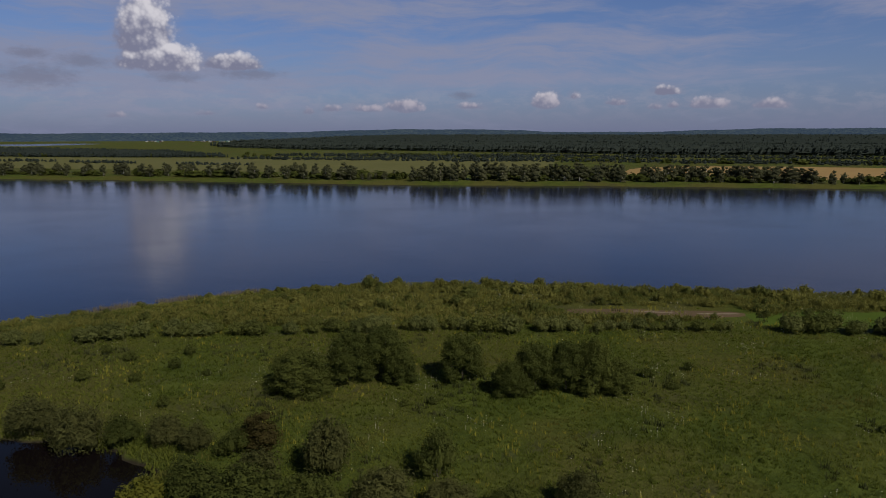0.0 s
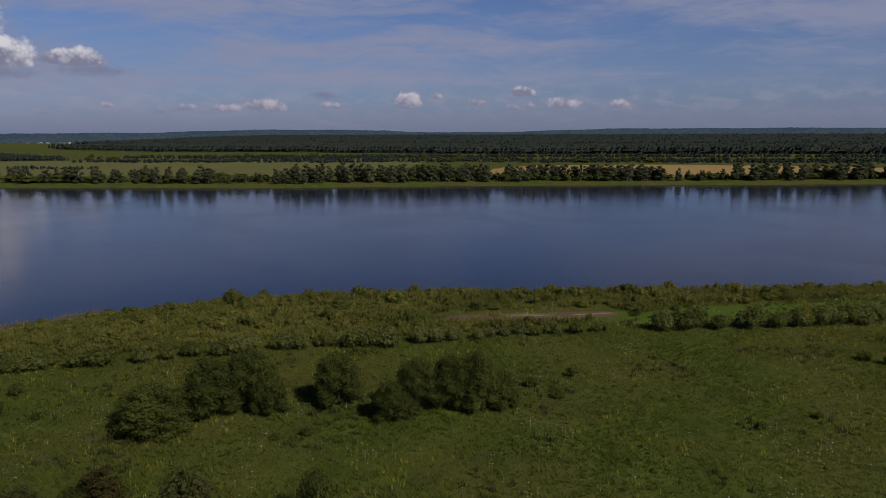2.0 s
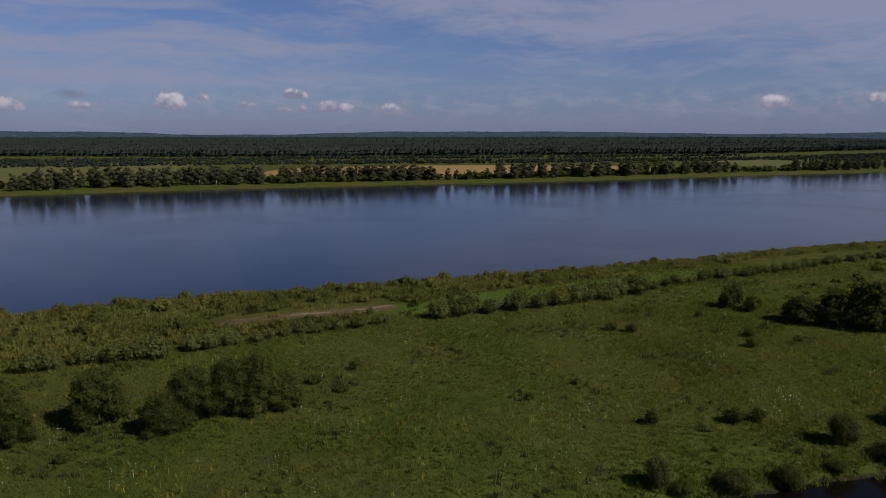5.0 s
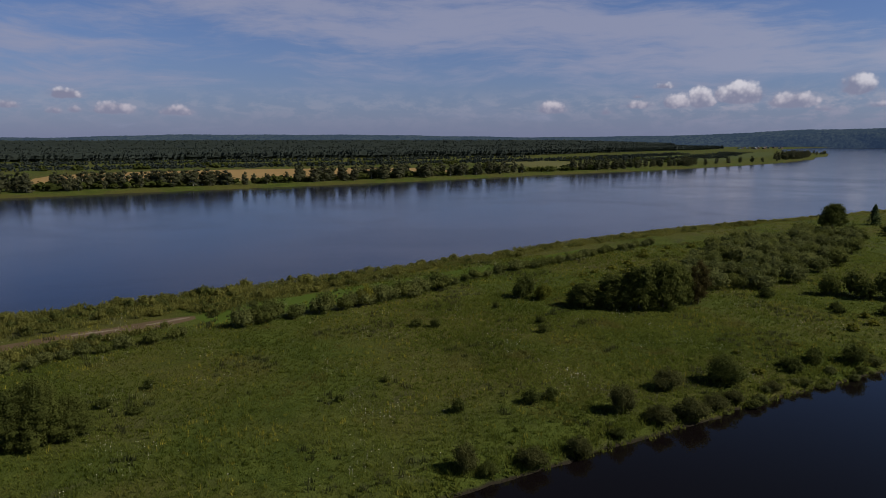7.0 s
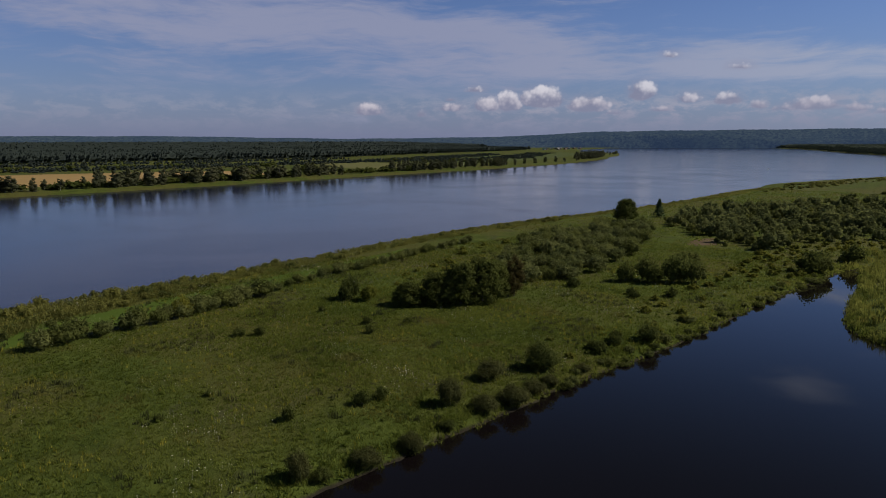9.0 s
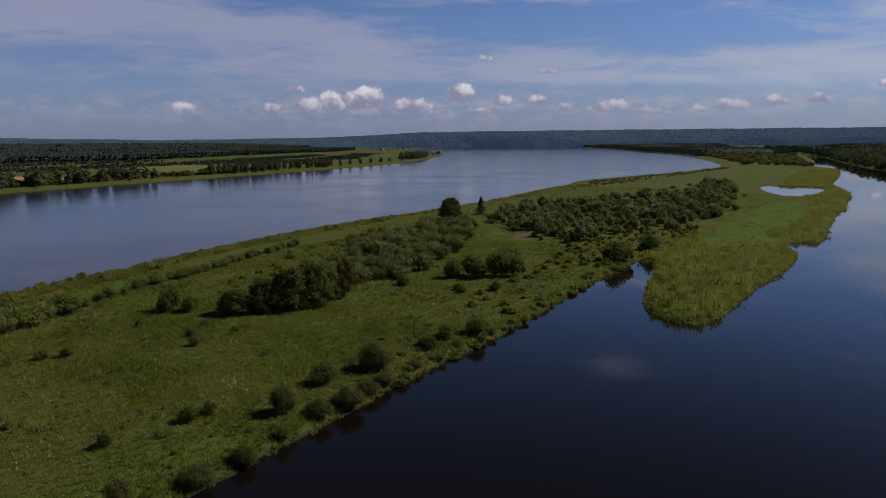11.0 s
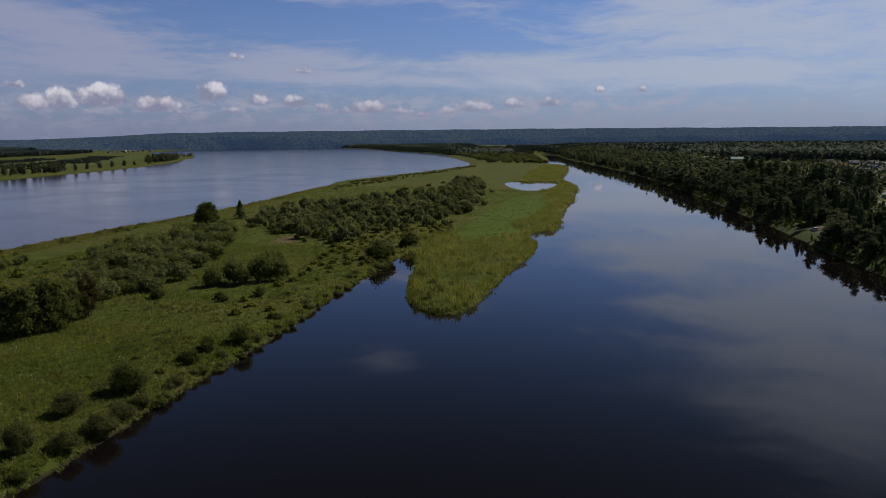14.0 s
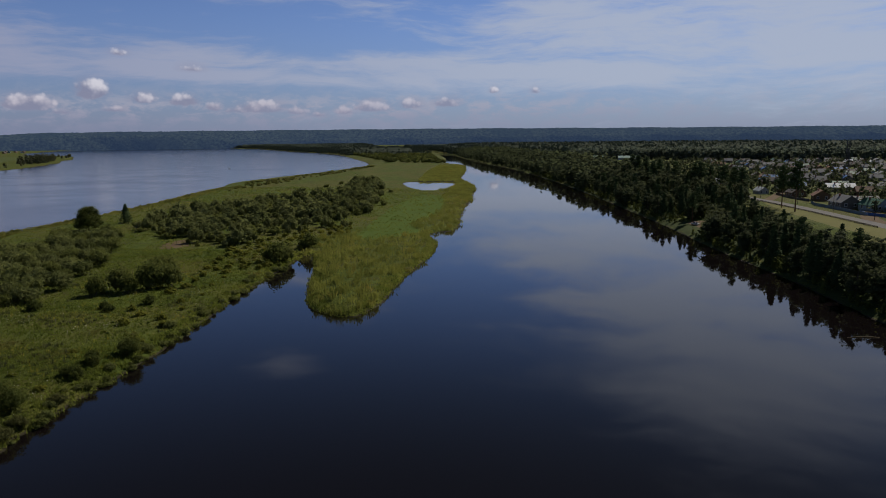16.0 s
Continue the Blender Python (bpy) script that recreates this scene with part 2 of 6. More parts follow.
LEAF_DARK = foliage("leaves_dark_green", (0.052, 0.068, 0.018), (0.132, 0.148, 0.036), 1.3)
LEAF_MID = foliage("leaves_mid_green", (0.072, 0.088, 0.024), (0.190, 0.202, 0.054), 1.2)
LEAF_WILLOW = foliage("leaves_willow", (0.120, 0.128, 0.034), (0.275, 0.262, 0.070), 0.9)
LEAF_THICKET = foliage("leaves_thicket", (0.092, 0.108, 0.038), (0.215, 0.226, 0.080), 1.4)
LEAF_GREY = foliage("leaves_grey_green", (0.102, 0.120, 0.038), (0.218, 0.230, 0.076))
LEAF_OLIVE = foliage("leaves_dark_olive", (0.064, 0.070, 0.024), (0.140, 0.142, 0.048), 1.3)
LEAF_BROWN = foliage("leaves_rust_brown", (0.060, 0.050, 0.018), (0.125, 0.105, 0.034))
LEAF_YELLOW = foliage("leaves_yellow_green", (0.100, 0.119, 0.020), (0.237, 0.225, 0.037))
REED = foliage("reed_blades", (0.100, 0.125, 0.028), (0.285, 0.285, 0.066), dry=(0.330, 0.255, 0.062))
# Paler and bluer than near leaves: distance haze put into the base colour.
WOOD_HAZE = foliage("hazy_forest_leaves", (0.095, 0.120, 0.092), (0.150, 0.175, 0.125), translucent=0.6)
RUSH = foliage("dry_rush_heads", (0.20, 0.17, 0.11), (0.34, 0.29, 0.20))
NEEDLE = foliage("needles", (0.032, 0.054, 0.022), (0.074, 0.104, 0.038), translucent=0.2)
# The bluish tint of these needles stands for haze over the far plain.
NEEDLE_HAZE = foliage("hazy_needles", (0.050, 0.066, 0.060), (0.070, 0.086, 0.070), 0.3, translucent=0.5)
WOODLAND = foliage("mixed_woodland_leaves", (0.046, 0.062, 0.032), (0.116, 0.130, 0.060))
LEAF_FAR = foliage("far_bank_leaves", (0.080, 0.088, 0.048), (0.158, 0.160, 0.084), 0.7)
GRASS = foliage("grass_blades", (0.074, 0.106, 0.017), (0.204, 0.226, 0.044), 1.5, translucent=0.62, dry=(0.190, 0.156, 0.052))
HERB = foliage("yellow_herbs", (0.20, 0.19, 0.030), (0.42, 0.37, 0.060), translucent=0.3)
FLOWER = foliage("white_umbels", (0.55, 0.52, 0.36), (0.82, 0.80, 0.66), translucent=0.1)
WEED = foliage("dark_weeds", (0.050, 0.065, 0.022), (0.119, 0.119, 0.050))


def bark(name, dark, light):
    mat, g = material(name)
    grain = g.noise(place_of(g), 9.0, 5.0)
    finish(g, g.mix(grain, dark, light), rough=0.9, bump=grain, bump_size=0.03)
    return mat


BARK = bark("grey_bark", (0.045, 0.038, 0.030), (0.16, 0.14, 0.11))
BARK_PINE = bark("pine_bark", (0.09, 0.050, 0.028), (0.26, 0.15, 0.085))
BARK_BIRCH = bark("birch_bark", (0.16, 0.15, 0.13), (0.62, 0.60, 0.55))


def land_material():
    """Meadow, bare banks and woodland floor on the one sheet of ground."""
    mat, g = material("meadow_ground")
    where = place_of(g)
    broad, mid, fine = g.noise(where, 0.022, 4.0, 0.6), g.noise(where, 0.16, 4.0, 0.62, 0.6), g.noise(where, 2.6, 4.0, 0.7)
    green = g.mix(g.step(mid, 0.25, 0.75), (0.060, 0.083, 0.012), (0.122, 0.150, 0.026))
    green = g.mix(g.step(broad, 0.40, 0.60), green, g.mix(fine, (0.080, 0.081, 0.018), (0.155, 0.145, 0.037)))
    green = g.mix(g.m("MULTIPLY", g.step(g.noise(where, 0.075, 3.0, 0.6, 1.0), 0.56, 0.70), 0.6), green, (0.089, 0.081, 0.043))
    # Green goes darker where the fine bump noise dips.
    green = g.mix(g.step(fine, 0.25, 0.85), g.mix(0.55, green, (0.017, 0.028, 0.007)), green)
    part = g.node("ShaderNodeSeparateXYZ")
    g.feed(part.inputs[0], where)
    mud = g.mix(g.noise(where, 1.4, 4.0), (0.018, 0.015, 0.010), (0.048, 0.040, 0.028))
    edge = g.m("ADD", part.outputs[2], g.m("MULTIPLY_ADD", mid, 0.5, -0.25))
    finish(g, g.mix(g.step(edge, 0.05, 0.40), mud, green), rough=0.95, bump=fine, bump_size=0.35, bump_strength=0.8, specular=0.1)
    return mat


def soil(name, a, b, scale=0.5, small=3.0):
    mat, g = material(name)
    where = place_of(g)
    grain = g.noise(where, small, 5.0, 0.7)
    finish(g, g.mix(g.m("ADD", g.m("MULTIPLY", g.noise(where, scale, 4.0), 0.6), g.m("MULTIPLY", grain, 0.4)), a, b), rough=0.95, bump=grain, bump_size=0.08, specular=0.1)
    return mat


LAND = land_material()
SAND = soil("pale_sand", (0.14, 0.105, 0.078), (0.31, 0.25, 0.190))
DIRT = soil("brown_dirt", (0.085, 0.058, 0.034), (0.16, 0.115, 0.070))
CROP_TAN = soil("ripe_grain", (0.23, 0.150, 0.058), (0.40, 0.27, 0.115), 0.02, 0.3)
CROP_PALE = soil("pale_hay_meadow", (0.088, 0.096, 0.032), (0.165, 0.156, 0.058), 0.012, 0.2)
CROP_GREEN = soil("fresh_green_pasture", (0.048, 0.068, 0.020), (0.098, 0.114, 0.036), 0.012, 0.2)
DRY_GRASS = soil("dry_yellow_grass", (0.085, 0.090, 0.026), (0.175, 0.160, 0.054), 0.08, 1.5)
BRIGHT_GRASS = soil("fresh_green_grass", (0.048, 0.080, 0.010), (0.088, 0.128, 0.020), 0.15, 2.0)
# Weeds and soil, darkened to carry the shade of the bank trees.
BANK_SHADE = soil("shaded_bank_weeds", (0.026, 0.038, 0.010), (0.060, 0.078, 0.022), 0.2, 1.5)
ASPHALT = soil("worn_asphalt", (0.11, 0.105, 0.10), (0.21, 0.20, 0.19), 0.1, 2.0)


def water_material(name, depth, rough, scale, strength, stretch):
    mat, g = material(name)
    turn = g.node("ShaderNodeMapping")
    turn.inputs["Rotation"].default_value = (0, 0, radians(-20))
    turn.inputs["Scale"].default_value = (stretch, 1, 1)
    g.feed(turn.inputs[0], place_of(g))
    waves = g.m("ADD", g.noise(turn.outputs[0], scale, 3.0, 0.6), g.m("MULTIPLY", g.noise(turn.outputs[0], scale * 0.12, 2.0), 1.5))
    calm = g.noise(place_of(g), 0.011, 3.0, 0.6, 1.2)
    finish(g, depth, rough=g.step(calm, 0.35, 0.7, rough * 0.85, rough * 1.15), bump=waves, bump_size=0.12, bump_strength=strength, specular=0.5, ior=1.333)
    return mat


RIVER = water_material("river_water", (0.012, 0.014, 0.034), 0.14, 0.62, 0.16, 0.45)
CHANNEL = water_material("still_water", (0.0058, 0.0042, 0.0046), 0.03, 0.35, 0.012, 0.7)


# ---- the lie of the land ----
# Banks as control points of the plan, in metres; land lies inside each ring.
RIVER_SHORE = [(-420, -70), (-270, 12), (-195, 66), (-152, 110), (-133, 131), (-117, 154), (-91, 175), (-50, 192), (-10, 199), (50, 211), (90, 219),
               (140, 232), (180, 244), (262, 259), (360, 261), (440, 268), (556, 292), (632, 301), (695, 325), (790, 318), (940, 300), (1137, 289),
               (1292, 322), (1560, 420), (2000, 585)]
CHANNEL_SHORE = [(2050, 330), (1887, 275), (1581, 214), (1326, 192), (1246, 156), (1230, 138), (1029, 113), (887, 101), (770, 92), (700, 72), (640, 60), (552, 55),
                 (507, 50), (464, 51), (397, 46), (352, 41), (334, 43), (329, 53), (314, 52), (300, 45), (281, 43), (260, 42), (231, 44), (203, 44), (181, 43.5), (170, 45), (167, 50), (172, 57),
                 (182, 63), (203, 70), (229, 76), (266, 89), (252, 91), (233, 90), (190, 87), (143, 81), (115, 79.4), (95, 78.6), (80, 77), (66, 76), (56, 75), (37, 74.2)]
CHANNEL_SHORE_WEST = [(18, 66), (0, 55), (-25, 47), (-45, 46), (-60, 55), (-63, 64), (-70, 66), (-82, 67), (-96, 64), (-125, 48), (-200, -10), (-420, -180)]
FAR_SHORE = [(-4950, -900), (-2500, -60), (-1500, 290), (-1000, 425), (-661, 520), (-505, 549), (-376, 560), (-229, 573), (-99, 612), (43, 638), (158, 655),
             (300, 682), (470, 728), (640, 762), (800, 803), (1000, 866), (1203, 940), (1420, 1055), (1608, 1175), (1830, 1305), (2024, 1435), (2130, 1522), (2110, 1570),
             (2250, 1830), (2900, 2290), (3500, 2560), (4100, 2690), (4120, 2760), (3700, 2840), (4300, 3900), (4950, 4950), (-4950, 4950)]
HILL_SHORE = [(1900, 560), (2000, 582), (2330, 745), (2700, 975), (3220, 1270), (3800, 1600), (4200, 1980), (4450, 2500), (4950, 3000), (4950, -4950), (-4950, -4950),
              (-4950, -1500), (-1500, -420), (-400, -190), (0, -122), (100, -98)]
TOWN_SHORE = [(172, -81), (192, -80), (225, -77), (267, -71), (289, -68), (341, -64), (392, -58), (459, -50), (554, -38), (673, -20), (846, 8),
              (1057, 52), (1311, 118), (1600, 185), (1905, 240), (2050, 300)]
LAGOON = [(715, 146), (735, 121), (735, 90), (690, 84), (647, 82), (605, 85), (603, 104), (655, 127)]
FAR_LAKE = [(-3300, 2250), (-2260, 1830), (-2220, 1940), (-2330, 2250), (-2560, 2640), (-2800, 2620), (-2760, 2280)]


def rounded(ring, times=2):
    """Corner-cutting: a ring of control points becomes a smooth bank."""
    for _ in range(times):
        ring = [q for a, b in zip(ring, ring[1:] + ring[:1]) for q in
                ((0.8 * a[0] + 0.2 * b[0], 0.8 * a[1] + 0.2 * b[1]), (0.2 * a[0] + 0.8 * b[0], 0.2 * a[1] + 0.8 * b[1]))]
    return np.array(ring)


def inside(ring, x, y):
    """Metres inside (+) or outside (-) a ring."""
    x, y = np.atleast_1d(np.asarray(x, float)), np.atleast_1d(np.asarray(y, float))
    near, odd = np.full(x.shape, 1e18), np.zeros(x.shape, bool)
    for (ax, ay), (bx, by) in zip(ring, np.roll(ring, -1, 0)):
        ex, ey = bx - ax, by - ay
        k = np.clip(((x - ax) * ex + (y - ay) * ey) / (ex * ex + ey * ey + 1e-9), 0, 1)
        near = np.minimum(near, (x - ax - k * ex) ** 2 + (y - ay - k * ey) ** 2)
        if ey:
            odd ^= ((ay > y) != (by > y)) & (x < ex * (y - ay) / ey + ax)
    return np.where(odd, 1, -1) * np.sqrt(near)


ISLAND_RING = rounded(RIVER_SHORE + CHANNEL_SHORE + CHANNEL_SHORE_WEST)
FAR_RING = rounded(FAR_SHORE)
TOWN_RING = rounded(HILL_SHORE + TOWN_SHORE, 1)
LAGOON_RING = rounded(LAGOON)
LAKE_RING = rounded(FAR_LAKE)


def waves(x, y, size, seed):
    """Smooth ripples between -1 and 1, made of a few crossing sines."""
    rng = np.random.default_rng(seed)
    total = np.zeros(np.shape(x))
    for _ in range(6):
        a, s, p = rng.uniform(0, 6.28), rng.uniform(0.6, 1.7) / size, rng.uniform(0, 6.28)
        total += np.sin((np.cos(a) * x + np.sin(a) * y) * s * 6.28 + p)
    return total / 6


def plain_rise(x, y):
    """The wooded plain beyond the river climbs gently towards the skyline, but for its western end."""
    way, reach = np.degrees(np.arctan2(x, y)), np.clip((np.hypot(x, y) - 1900) / 2500, 0, 1)
    return 24 * reach ** 1.3 * np.clip((way + 34) / 12, 0, 1) * np.clip((46 - way) / 10, 0, 1)


def ground_height(x, y):
    x, y = np.atleast_1d(np.asarray(x, float)), np.atleast_1d(np.asarray(y, float))
    rag = 0.9 * waves(x, y, 11, 1) + 0.7 * waves(x, y, 4.5, 2)
    isle = np.minimum(inside(ISLAND_RING, x, y), -inside(LAGOON_RING, x, y)) + rag
    far = np.minimum(inside(FAR_RING, x, y), -inside(LAKE_RING, x, y)) + 3 * rag
    town = inside(TOWN_RING, x, y) + 0.8 * rag
    flat = np.where((x > 255) & (y < 0.2 * x + 40), 0.45, 1.0)
    h_isle = ((0.55 * np.clip(isle / 0.5, 0, 1) + 1.25 * (1 - np.exp(-np.maximum(isle, 0) / 3.0))) + (0.35 * waves(x, y, 60, 3) + 0.12 * waves(x, y, 16, 4)) * np.clip(isle / 8, 0, 1)) * flat
    h_far = 3.0 * (1 - np.exp(-np.maximum(far, 0) / 9)) + plain_rise(x, y) * (far > 0)
    h_town = 2.2 * (1 - np.exp(-np.maximum(town, 0) / 4)) + 6.8 * np.clip((town - 8) / 34, 0, 1) ** 1.3
    bed = -np.minimum(-np.maximum(np.maximum(isle, far), town), 9) * 0.3
    return np.where(isle > 0, h_isle, np.where(far > 0, h_far, np.where(town > 0, h_town, bed)))




def mesh_from(name, verts, faces, mats, smooth=False, slots=None):
    """A mesh from arrays: verts n x 3, faces m x k."""
    verts, faces = np.asarray(verts, np.float32), np.asarray(faces, np.int32)
    me = bpy.data.meshes.new(name)
    me.vertices.add(len(verts))
    me.vertices.foreach_set("co", verts.ravel())
    me.loops.add(faces.size)
    me.loops.foreach_set("vertex_index", faces.ravel())
    me.polygons.add(len(faces))
    me.polygons.foreach_set("loop_start", np.arange(0, faces.size, faces.shape[1], dtype=np.int32))
    me.polygons.foreach_set("use_smooth", np.full(len(faces), smooth))
    if slots is not None:
        me.polygons.foreach_set("material_index", np.asarray(slots, np.int32))
    for mat in mats:
        me.materials.append(mat)
    me.update(calc_edges=True)
    me.validate()
    return me


def graded(lo, hi, a, b, fine, growth):
    """Coordinates from a to b: even steps between lo and hi, growing beyond them."""
    mid = list(np.arange(lo, hi + fine, fine))
    up, s = [mid[-1]], fine
    while up[-1] < b:
        s *= 1 + growth
        up.append(min(up[-1] + s, b))
    down, s = [mid[0]], fine
    while down[-1] > a:
        s *= 1 + growth
        down.append(max(down[-1] - s, a))
    return np.array(down[:0:-1] + mid + up[1:])


GRID_X, GRID_Y = graded(-140, 330, -4900, 4900, 3.1, 0.038), graded(-120, 240, -4900, 4900, 3.1, 0.038)
GRID_Z = ground_height(*[q.ravel() for q in np.meshgrid(GRID_X, GRID_Y)]).reshape(len(GRID_Y), len(GRID_X))


def on_ground(x, y):
    """The height of the built ground under places."""
    x, y = np.atleast_1d(np.asarray(x, float)), np.atleast_1d(np.asarray(y, float))
    i = np.clip(np.searchsorted(GRID_X, x) - 1, 0, len(GRID_X) - 2)
    j = np.clip(np.searchsorted(GRID_Y, y) - 1, 0, len(GRID_Y) - 2)
    u = (x - GRID_X[i]) / (GRID_X[i + 1] - GRID_X[i])
    v = (y - GRID_Y[j]) / (GRID_Y[j + 1] - GRID_Y[j])
    return (GRID_Z[j, i] * (1 - u) + GRID_Z[j, i + 1] * u) * (1 - v) + (GRID_Z[j + 1, i] * (1 - u) + GRID_Z[j + 1, i + 1] * u) * v


def height_at(x, y):
    return float(on_ground(x, y)[0])


def build_ground():
    xs, ys = GRID_X, GRID_Y
    gx, gy = np.meshgrid(xs, ys)
    z = GRID_Z.ravel()
    nx, ny = len(xs), len(ys)
    i = (np.arange(ny - 1)[:, None] * nx + np.arange(nx - 1)[None]).ravel()
    me = mesh_from("ground", np.stack([gx.ravel(), gy.ravel(), z], 1), np.stack([i, i + 1, i + nx + 1, i + nx], 1), [LAND], smooth=True)
    tagged(new("ground", me), "green river-meadow ground with muddy banks", "ground", kind="structure")


def strip_sheet(name, ring, z, mat, label, category):
    """A flat sheet with a rounded outline."""
    bm = bmesh.new()
    bm.faces.new([bm.verts.new((px, py, z)) for px, py in ring])
    bmesh.ops.triangulate(bm, faces=bm.faces[:])
    me = bpy.data.meshes.new(name)
    bm.to_mesh(me)
    bm.free()
    me.materials.append(mat)
    return tagged(new(name, me), label, category, kind="structure")


def draped(name, ring, mat, label, category, lift=0.06, cell=3.0):
    """A patch of other ground that follows the land, with a ragged edge."""
    ring = rounded(ring, 2)
    lo, hi = ring.min(0) - cell, ring.max(0) + cell
    nx, ny = max(int((hi[0] - lo[0]) / cell), 2), max(int((hi[1] - lo[1]) / cell), 2)
    gx, gy = np.meshgrid(np.linspace(lo[0], hi[0], nx), np.linspace(lo[1], hi[1], ny))
    x, y = gx.ravel(), gy.ravel()
    deep = inside(ring, x, y) + cell * 0.5 * waves(x, y, cell * 4, 7)
    z = on_ground(x, y) + np.clip(deep / cell, -1.0, 1.0) * lift
    i = (np.arange(ny - 1)[:, None] * nx + np.arange(nx - 1)[None]).ravel()
    faces = np.stack([i, i + 1, i + nx + 1, i + nx], 1)
    faces = faces[(deep[faces] > -cell).any(1)]
    used, back = np.unique(faces, return_inverse=True)
    me = mesh_from(name, np.stack([x, y, z], 1)[used], back.reshape(faces.shape), [mat], smooth=True)
    return tagged(new(name, me), label, category, kind="structure")


build_ground()
# The wide river and the still side channel meet where the island ends.
strip_sheet("water_river", [(-4900, -900), (-420, -120), (-100, 100), (60, 130), (300, 170), (800, 210), (1400, 260), (2000, 450), (4900, 1000), (4900, 4900), (-4900, 4900)],
            0.0, RIVER, "wide slow river, dark blue water with fine ripples", "river")
strip_sheet("water_channel", [(-4900, -900), (-4900, -2500), (4900, -2500), (4900, 1000), (2000, 450), (1400, 260), (800, 210), (300, 170), (60, 130), (-100, 100), (-420, -120)],
            0.0, CHANNEL, "still dark side channel that mirrors the sky", "water")
draped("field_hay", [(-1500, 640), (-900, 660), (-330, 690), (-200, 740), (-170, 900), (-200, 1230), (-700, 1090), (-1500, 900)], CROP_PALE, "pale mown hay meadow beyond the river", "field", 0.5, 20)
draped("field_grain", [(-70, 700), (60, 715), (250, 760), (430, 810), (430, 960), (160, 1030), (-60, 960)], CROP_TAN, "ripe tan grain field behind the trees", "field", 0.5, 16)
draped("field_yellow", [(590, 838), (650, 848), (800, 1060), (800, 1220), (690, 1220), (600, 960)], CROP_PALE, "small yellow hay field beyond the river", "field", 0.5, 12)
draped("field_pasture", [(900, 960), (1250, 1080), (1900, 1500), (2000, 1700), (1500, 1500), (900, 1150)], CROP_GREEN, "green riverside pasture", "field", 0.5, 25)
draped("sand_mud", [(-24, 161.5), (-12, 164), (2, 165), (12, 168), (19, 172), (19, 175.5), (10, 174.5), (1, 171.5), (-10, 170), (-24, 166)], DIRT, "bare brown earth round the sand bar", "ground", 0.08, 1.2)
draped("sand_bar", [(-10, 166.8), (-3, 167.4), (3, 168.8), (4, 170.6), (-3, 169.6), (-9, 168.6)], SAND, "pale dry sand bar between willows", "sand", 0.16, 0.8)
draped("sand_bar", [(7, 169.2), (12, 170.6), (18, 173.0), (18, 174.8), (12, 172.8), (7, 171.2)], SAND, "pale dry sand bar between willows", "sand", 0.16, 0.8)
draped("dirt_patch", [(279, 159), (288, 154), (268, 143), (258, 152)], DIRT, "bare brown earth in the meadow", "ground", 0.10, 2.5)
draped("green_swale", [(20, 162), (60, 176), (110, 193), (160, 212), (175, 222), (120, 206), (60, 190), (18, 178)], BRIGHT_GRASS, "fresh green grass in a swale", "grass", 0.08, 2.5)
SPIT_GRASS = [(300, 84), (346, 88), (452, 97), (546, 97), (546, 76), (453, 62), (392, 60), (367, 68), (345, 64), (328, 55), (316, 58), (300, 72)]
draped("spit_grass", SPIT_GRASS, BRIGHT_GRASS, "fresh green wet grass", "grass", 0.08, 4.0)
draped("road_verge", [(215, -113), (262, -112), (330, -113), (400, -116), (404, -122), (330, -131), (270, -132), (200, -130)], DRY_GRASS, "yellowing grass verge beside the road", "grass", 0.10, 3.0)

# Dark strip along the bank: the belt trees' shade, painted over the weeds.
draped("channel_bank", [(x, y - 0.3) for x, y in TOWN_SHORE[:10]] + [(x, y - 10.0) for x, y in TOWN_SHORE[9::-1]], BANK_SHADE, "weedy slope above the side channel, tree shade painted dark", "bank", 0.12, 2.5)


